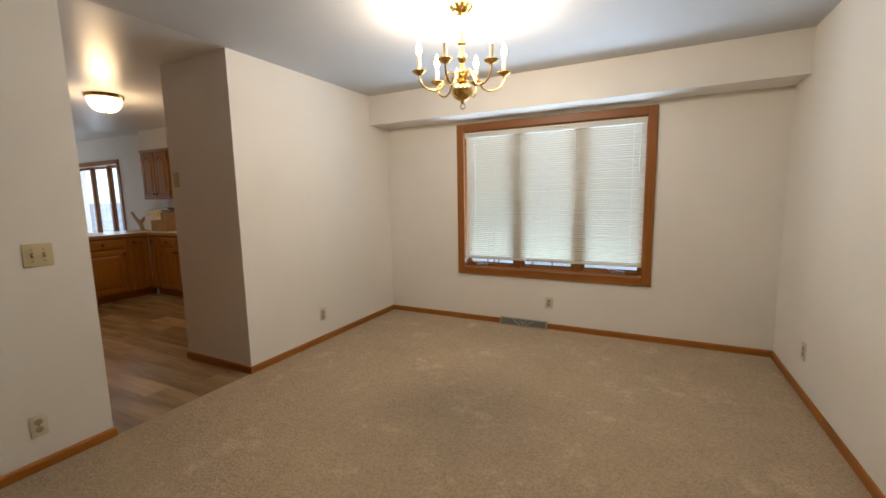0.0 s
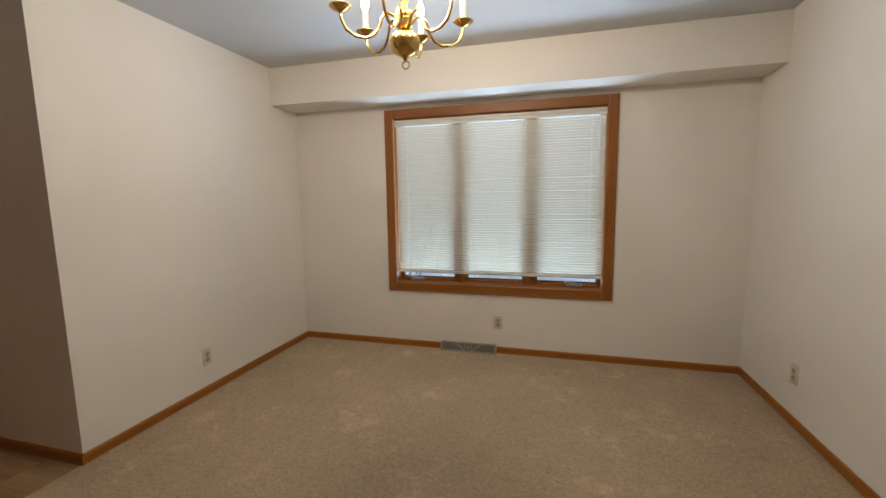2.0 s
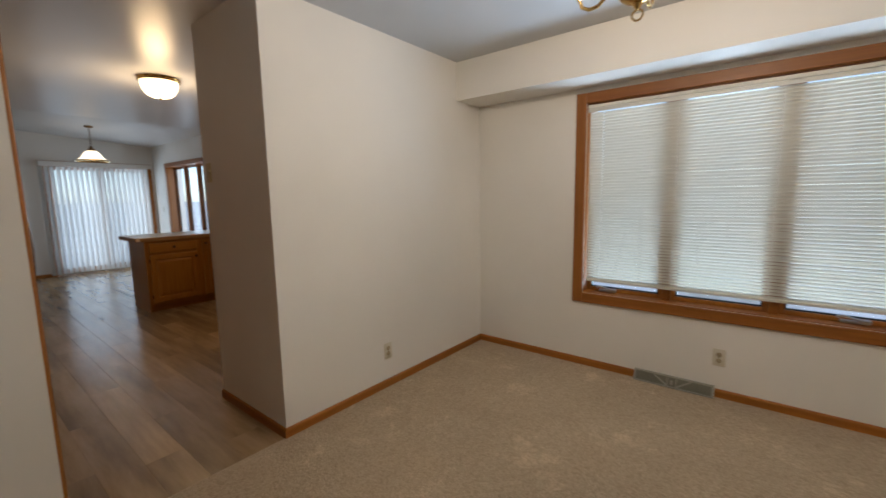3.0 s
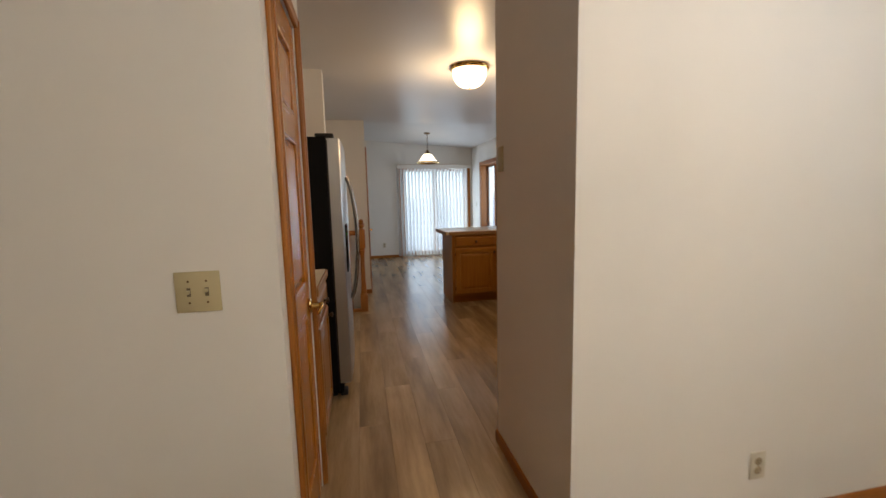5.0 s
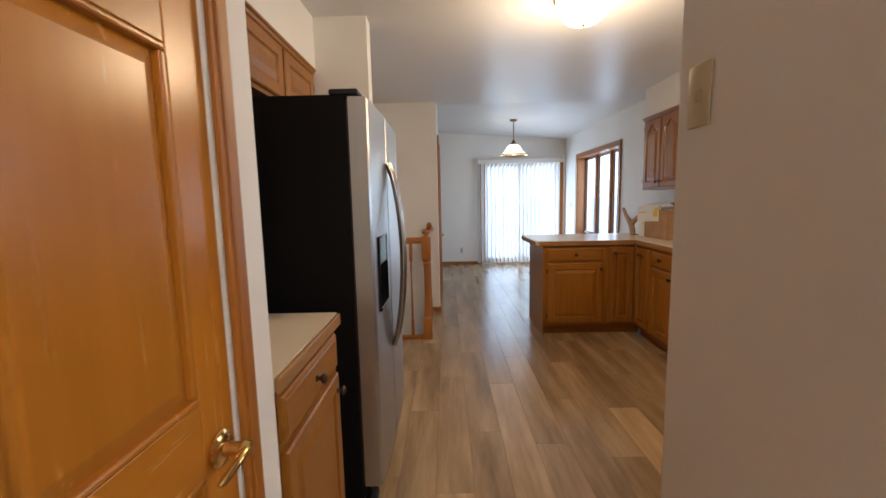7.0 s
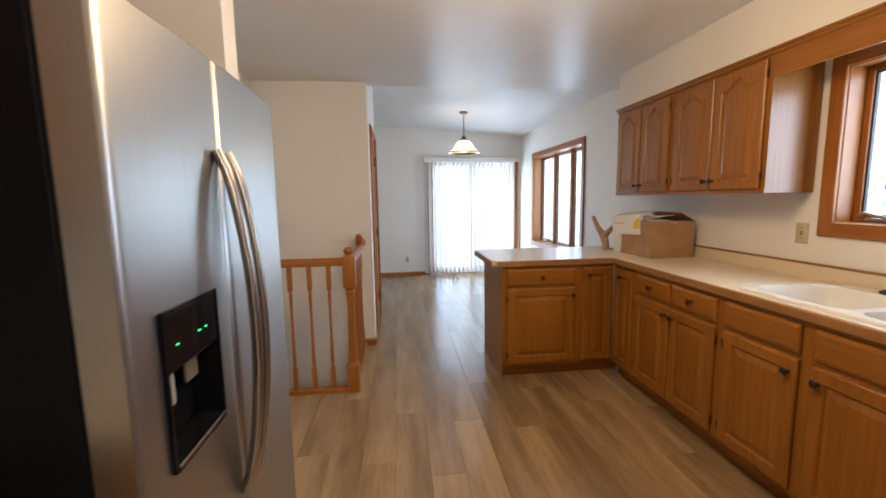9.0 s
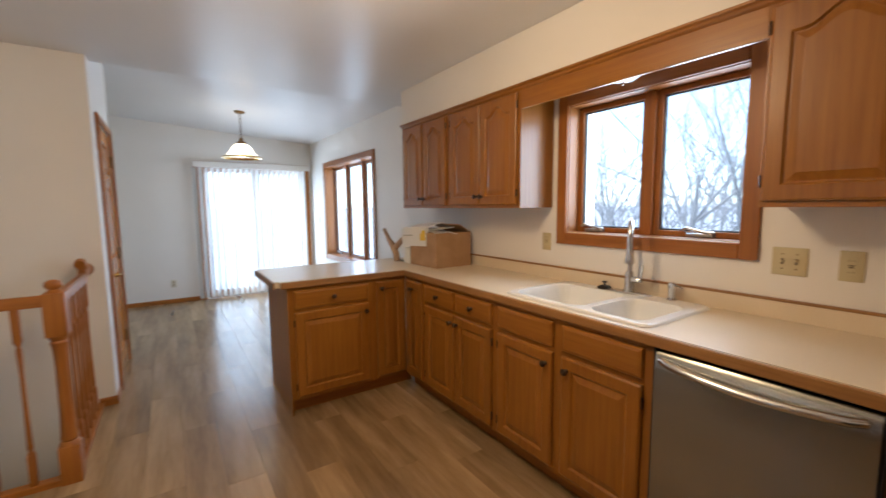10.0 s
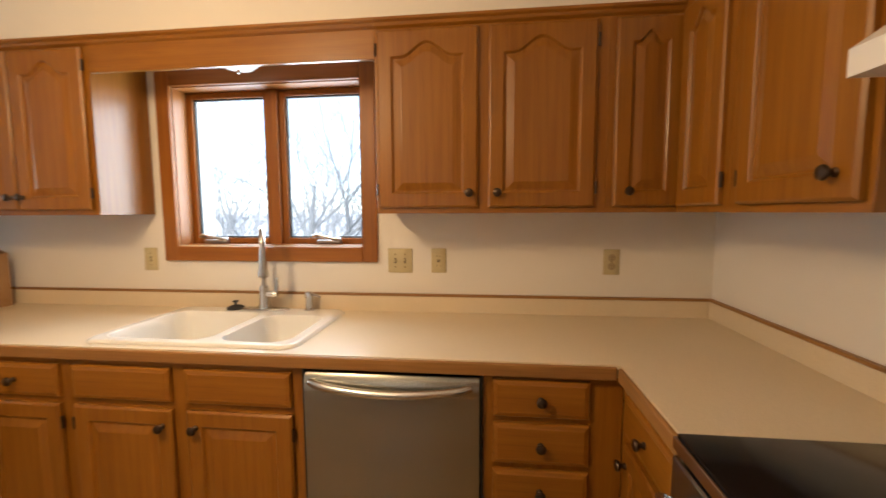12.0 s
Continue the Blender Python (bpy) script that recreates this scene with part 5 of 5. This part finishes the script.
def register():
    v = thing("floor_register", "grey metal baseboard register with fan-shaped vanes", "vent", pose(-0.048, 4.235, 0.004))
    w, h, d = 0.486, 0.072, 0.05
    for x in (0, w - 0.012):
        part("end_cap", prism([(0, 0), (-d, 0), (-d, 0.008), (-0.018, h), (0, h)], "x", x, x + 0.012), GREY_PALE, v)
    part("top_rail", boxes((0, w, -0.022, 0, h - 0.008, h, 0.002)), GREY_PALE, v)
    part("bottom_rail", boxes((0, w, -d - 0.002, -d + 0.010, 0, 0.010, 0.002)), GREY_PALE, v)
    part("backing", prism([(-0.004, 0.002), (-d + 0.012, 0.002), (-0.024, h - 0.006), (-0.004, h - 0.006)], "x", 0.012, w - 0.012), GREY_METAL, v)

    def on(u, t):
        return (u, -d + 0.002 + 0.028 * t, 0.006 + (h - 0.012) * t)
    for i in range(22):
        x = 0.02 + i * (w - 0.04) / 21
        part("louvre", tube([on(x, 0.04), on(x, 0.96)], 0.0022, 4), GREY_METAL, v)
    for a, b in ((0.13, 0.215), (0.355, 0.27)):
        part("diagonal_bar", tube([on(a, 0.95), on(b, 0.08)], 0.0055, 6), GREY_PALE, v)
    for a in (0.215, 0.27):
        part("centre_bar", tube([on(a, 0.05), on(a, 0.97)], 0.004, 6), GREY_PALE, v)
    part("damper_lever", boxes((0.236, 0.250, -0.045, -0.03, 0.02, 0.05, 0.002)), GREY_PALE, v)


register()


# ---- things on the worktop ----
def carton(name, label, m, w, d, h, mat, flap):
    b = thing(name, label, "box", m)
    t = 0.004
    for s in ((0, w, 0, t, 0, h), (0, w, d - t, d, 0, h), (0, t, t, d - t, 0, h), (w - t, w, t, d - t, 0, h)):
        part("side", boxes(s), mat, b)
    part("base", boxes((t, w - t, t, d - t, 0, t)), mat, b)
    for i, (p, ang) in enumerate(flap):
        f = part("flap", boxes((0, p[0], 0, p[1], 0, t)), mat, b)
        f.matrix_local = ang
    return b


carton("cardboard_box", "brown open cardboard box on the worktop corner", pose(-5.345, 3.715, 0.915, 0, 0, 2), 0.375, 0.345, 0.27, CARD,
       [((0.375, 0.13), pose(0, 0.345, 0.27, 150, 0, 0)), ((0.12, 0.34), pose(0.375, 0, 0.27, 0, 158, 0))])
b = carton("shipping_box", "white printed carton with a yellow label leaning on the cardboard box", pose(-5.43, 3.682, 1.062, 0, -3, 6), 0.335, 0.03, 0.148, PAPER, [((0.30, 0.20), pose(0.02, 0.015, 0.150, 9, 0, 0))])
part("yellow_label", boxes((0.262, 0.330, -0.002, -0.0004, 0.045, 0.100), (0.285, 0.330, -0.002, -0.0004, 0.100, 0.125)), YELLOW, b, "torn yellow label")
part("print_bar", boxes((0.03, 0.16, -0.0015, -0.0004, 0.085, 0.092)), GREY_PALE, b, "faint printed line")
pp = thing("paper_sheets", "loose white papers lying across the open box", "paper", pose(-5.33, 3.74, 1.192))
part("sheet", boxes((0, 0.28, 0, 0.2, 0, 0.004)), PAPER, pp).rotation_euler = (radians(4), radians(-3), 0.2)
part("sheet", boxes((0.05, 0.33, 0.05, 0.24, 0.018, 0.022)), PAPER, pp).rotation_euler = (radians(-3), radians(4), -0.15)
lb = thing("packing_label", "small white label box beside the carton", "box", pose(-5.44, 3.70, 0.915, 0, 0, 4))
part("carton", boxes((0, 0.09, 0, 0.06, 0, 0.13, 0.002)), PAPER, lb)
stick = thing("wooden_stick", "pale forked wooden stick leaning behind the carton", "stick", pose(-5.60, 3.70, 0.915))
bm = tube([(0.04, 0, 0.0), (0.02, 0, 0.06), (-0.02, 0.0, 0.12), (-0.12, 0.0, 0.18), (-0.21, 0.0, 0.27)], [0.028, 0.03, 0.032, 0.022, 0.016], 10)
tube([(-0.02, 0, 0.10), (0.06, 0.02, 0.17), (0.15, 0.03, 0.23), (0.19, 0.03, 0.29)], [0.03, 0.022, 0.016, 0.012], 10, bm)
part("branch", bm, wood("pale_stick_wood", 2, (0.42, 0.26, 0.15), (0.52, 0.34, 0.20), (0.60, 0.41, 0.26), 0.5), stick, "", True)
fl = thing("flat_tool", "flat dark metal tool lying on the worktop", "tool", pose(-5.62, 3.70, 0.9155, 0, 0, 10))
part("blade", boxes((0, 0.20, 0, 0.05, 0, 0.006, 0.002)), GREY_METAL, fl)

# ---- outside ----
GROUND = material("winter_ground", (0.55, 0.54, 0.50), 0.95)
gv = coords(GROUND, (1, 1, 1))
to_base(GROUND, ramp(GROUND, noise_tex(GROUND, gv, 0.35, 6, 0.65), [(0.35, (0.42, 0.40, 0.34)), (0.6, (0.72, 0.72, 0.71))]))
bm = bmesh.new()
for x, y in ((-1500, -1500), (1500, -1500), (1500, 1500), (-1500, 1500)):
    bm.verts.new((x, y, -1.75))
bm.faces.new(bm.verts)
structure("ground", bm, GROUND, "pale winter ground with thin snow", "ground")
BARK = material("grey_bark", (0.09, 0.08, 0.07), 0.9)
to_base(BARK, ramp(BARK, noise_tex(BARK, coords(BARK, (14, 14, 2)), 1.0, 5, 0.6), [(0.3, (0.24, 0.238, 0.23)), (0.7, (0.35, 0.347, 0.335))]))


def bare_tree(x, y, height, rad, seed):
    rng = random.Random(seed)
    trunk, limbs = bmesh.new(), bmesh.new()

    def grow(bm, p, d, length, r, level):
        n = 5
        pts, rads = [p], [r]
        for i in range(n):
            d = (d + Vector((rng.uniform(-1, 1), rng.uniform(-1, 1), rng.uniform(-0.3, 0.6))) * 0.16).normalized()
            p = p + d * length / n
            pts.append(p)
            rads.append(r * (1 - 0.55 * (i + 1) / n))
        tube(pts, rads, 6 if level < 2 else 4, bm)
        if level < 4:
            for k in range((5, 4, 3, 3)[level]):
                i = rng.randint(1 if level else 2, n)
                side = Vector((rng.uniform(-1, 1), rng.uniform(-1, 1), rng.uniform(0.15, 0.9))).normalized()
                grow(limbs, pts[i], (d * 0.5 + side).normalized(), length * rng.uniform(0.5, 0.72), rads[i] * 0.62, level + 1)
    grow(trunk, Vector((0, 0, -0.1)), Vector((rng.uniform(-0.1, 0.1), rng.uniform(-0.1, 0.1), 1)), height * 0.5, rad, 0)
    t = thing("tree", "bare grey winter tree with fine branches", "tree", pose(x, y, -1.75), "winter trees")
    part("trunk", trunk, BARK, t, "", True)
    part("limbs", limbs, BARK, t, "", True)


for i, (x, y, hh, rr) in enumerate(((-5.35, 9.0, 7.5, 0.12), (-5.95, 9.4, 7, 0.10), (-4.75, 9.2, 7, 0.10), (-7.35, 10.2, 7.5, 0.09), (-8.2, 10.9, 8, 0.09), (-6.3, 12.5, 9, 0.12), (-7.0, 11.5, 8, 0.085), (-9.4, 13.5, 9, 0.085), (-6.7, 15, 9, 0.085), (-11.2, 16, 10, 0.09), (-8.9, 17.5, 10, 0.09), (-13.2, 19, 10, 0.1), (-10.6, 21, 11, 0.1), (-15.2, 23, 12, 0.11), (-12.0, 26, 12, 0.11), (-9.0, 24, 12, 0.11))):
    bare_tree(x, y, hh, rr * 0.6, 40 + i)


def far_woods():
    rng = random.Random(5)
    bm = bmesh.new()
    for k in range(150):
        y = rng.uniform(15, 46)
        x = -2.5 - 0.55 * (y - 2) + rng.uniform(-1.0, 1.0) * y * 0.55
        p, d, r = Vector((x, y, -1.8)), Vector((rng.uniform(-0.12, 0.12), 0, 1)), rng.uniform(0.018, 0.055)
        top = p + d * rng.uniform(2.0, 7.5)
        tube([p, (p + top) / 2 + Vector((rng.uniform(-0.3, 0.3), 0, 0)), top], [r, r * 0.7, r * 0.2], 4, bm)
        for q in range(12):
            a = p.lerp(top, rng.uniform(0.1, 0.95))
            e = a + Vector((rng.uniform(-1.1, 1.1), rng.uniform(-0.6, 0.6), rng.uniform(0.3, 1.5)))
            tube([a, (a + e) / 2 + Vector((0, 0, rng.uniform(-0.2, 0.1))), e], [r * 0.4, r * 0.28, 0.005], 3, bm)
    ob = link_mesh("far_woods", bm, BARK)
    tagged(ob, "distant band of bare grey winter woods", "woods", "", "stuff")


far_woods()

# ---- floor planks ----
PW, PL = 0.178, 1.22
random.seed(7)
shapes = {}


def plank(x0, x1, y0, y1):
    key = (round(x1 - x0, 3), round(y1 - y0, 3))
    if key not in shapes:
        w, d = x1 - x0 - 0.0004, y1 - y0 - 0.0004
        bm = bmesh.new()
        e = 0.0005
        top = [bm.verts.new(p) for p in ((e, e, 0.0), (w - e, e, 0.0), (w - e, d - e, 0.0), (e, d - e, 0.0))]
        low = [bm.verts.new(p) for p in ((0, 0, -0.0035), (w, 0, -0.0035), (w, d, -0.0035), (0, d, -0.0035))]
        bm.faces.new(top)
        for i in range(4):
            bm.faces.new((low[i], low[(i + 1) % 4], top[(i + 1) % 4], top[i]))
        bmesh.ops.recalc_face_normals(bm, faces=bm.faces)
        me = bpy.data.meshes.new("plank")
        bm.to_mesh(me)
        bm.free()
        me.materials.append(PLANK)
        shapes[key] = me
    ob = new("plank", shapes[key])
    ob.parent = floor_kitchen
    ob.location = (x0, y0, 0)


y, row = -0.10, 0
while y < 4.134:
    y1 = min(y + PW, 4.134)
    cut = round((row * 0.43) % 1.0, 1) * PL
    x1 = -1.404
    x = x1 - (cut if cut > 0.15 else PL)
    if y1 < 1.56:
        a1 = -7.01
        a = a1 - (cut if cut > 0.15 else PL)
        while a1 > -9.53:
            a = max(a, -9.54)
            plank(a, a1, y, y1)
            a1, a = a, a - PL
    west = -9.54 if y1 > 1.56 else -5.10
    while x1 > west + 0.01 and y > 0.65:
        x = max(x, west)
        plank(x, x1, y, y1)
        x1, x = x, x - PL
    y, row = y1, row + 1
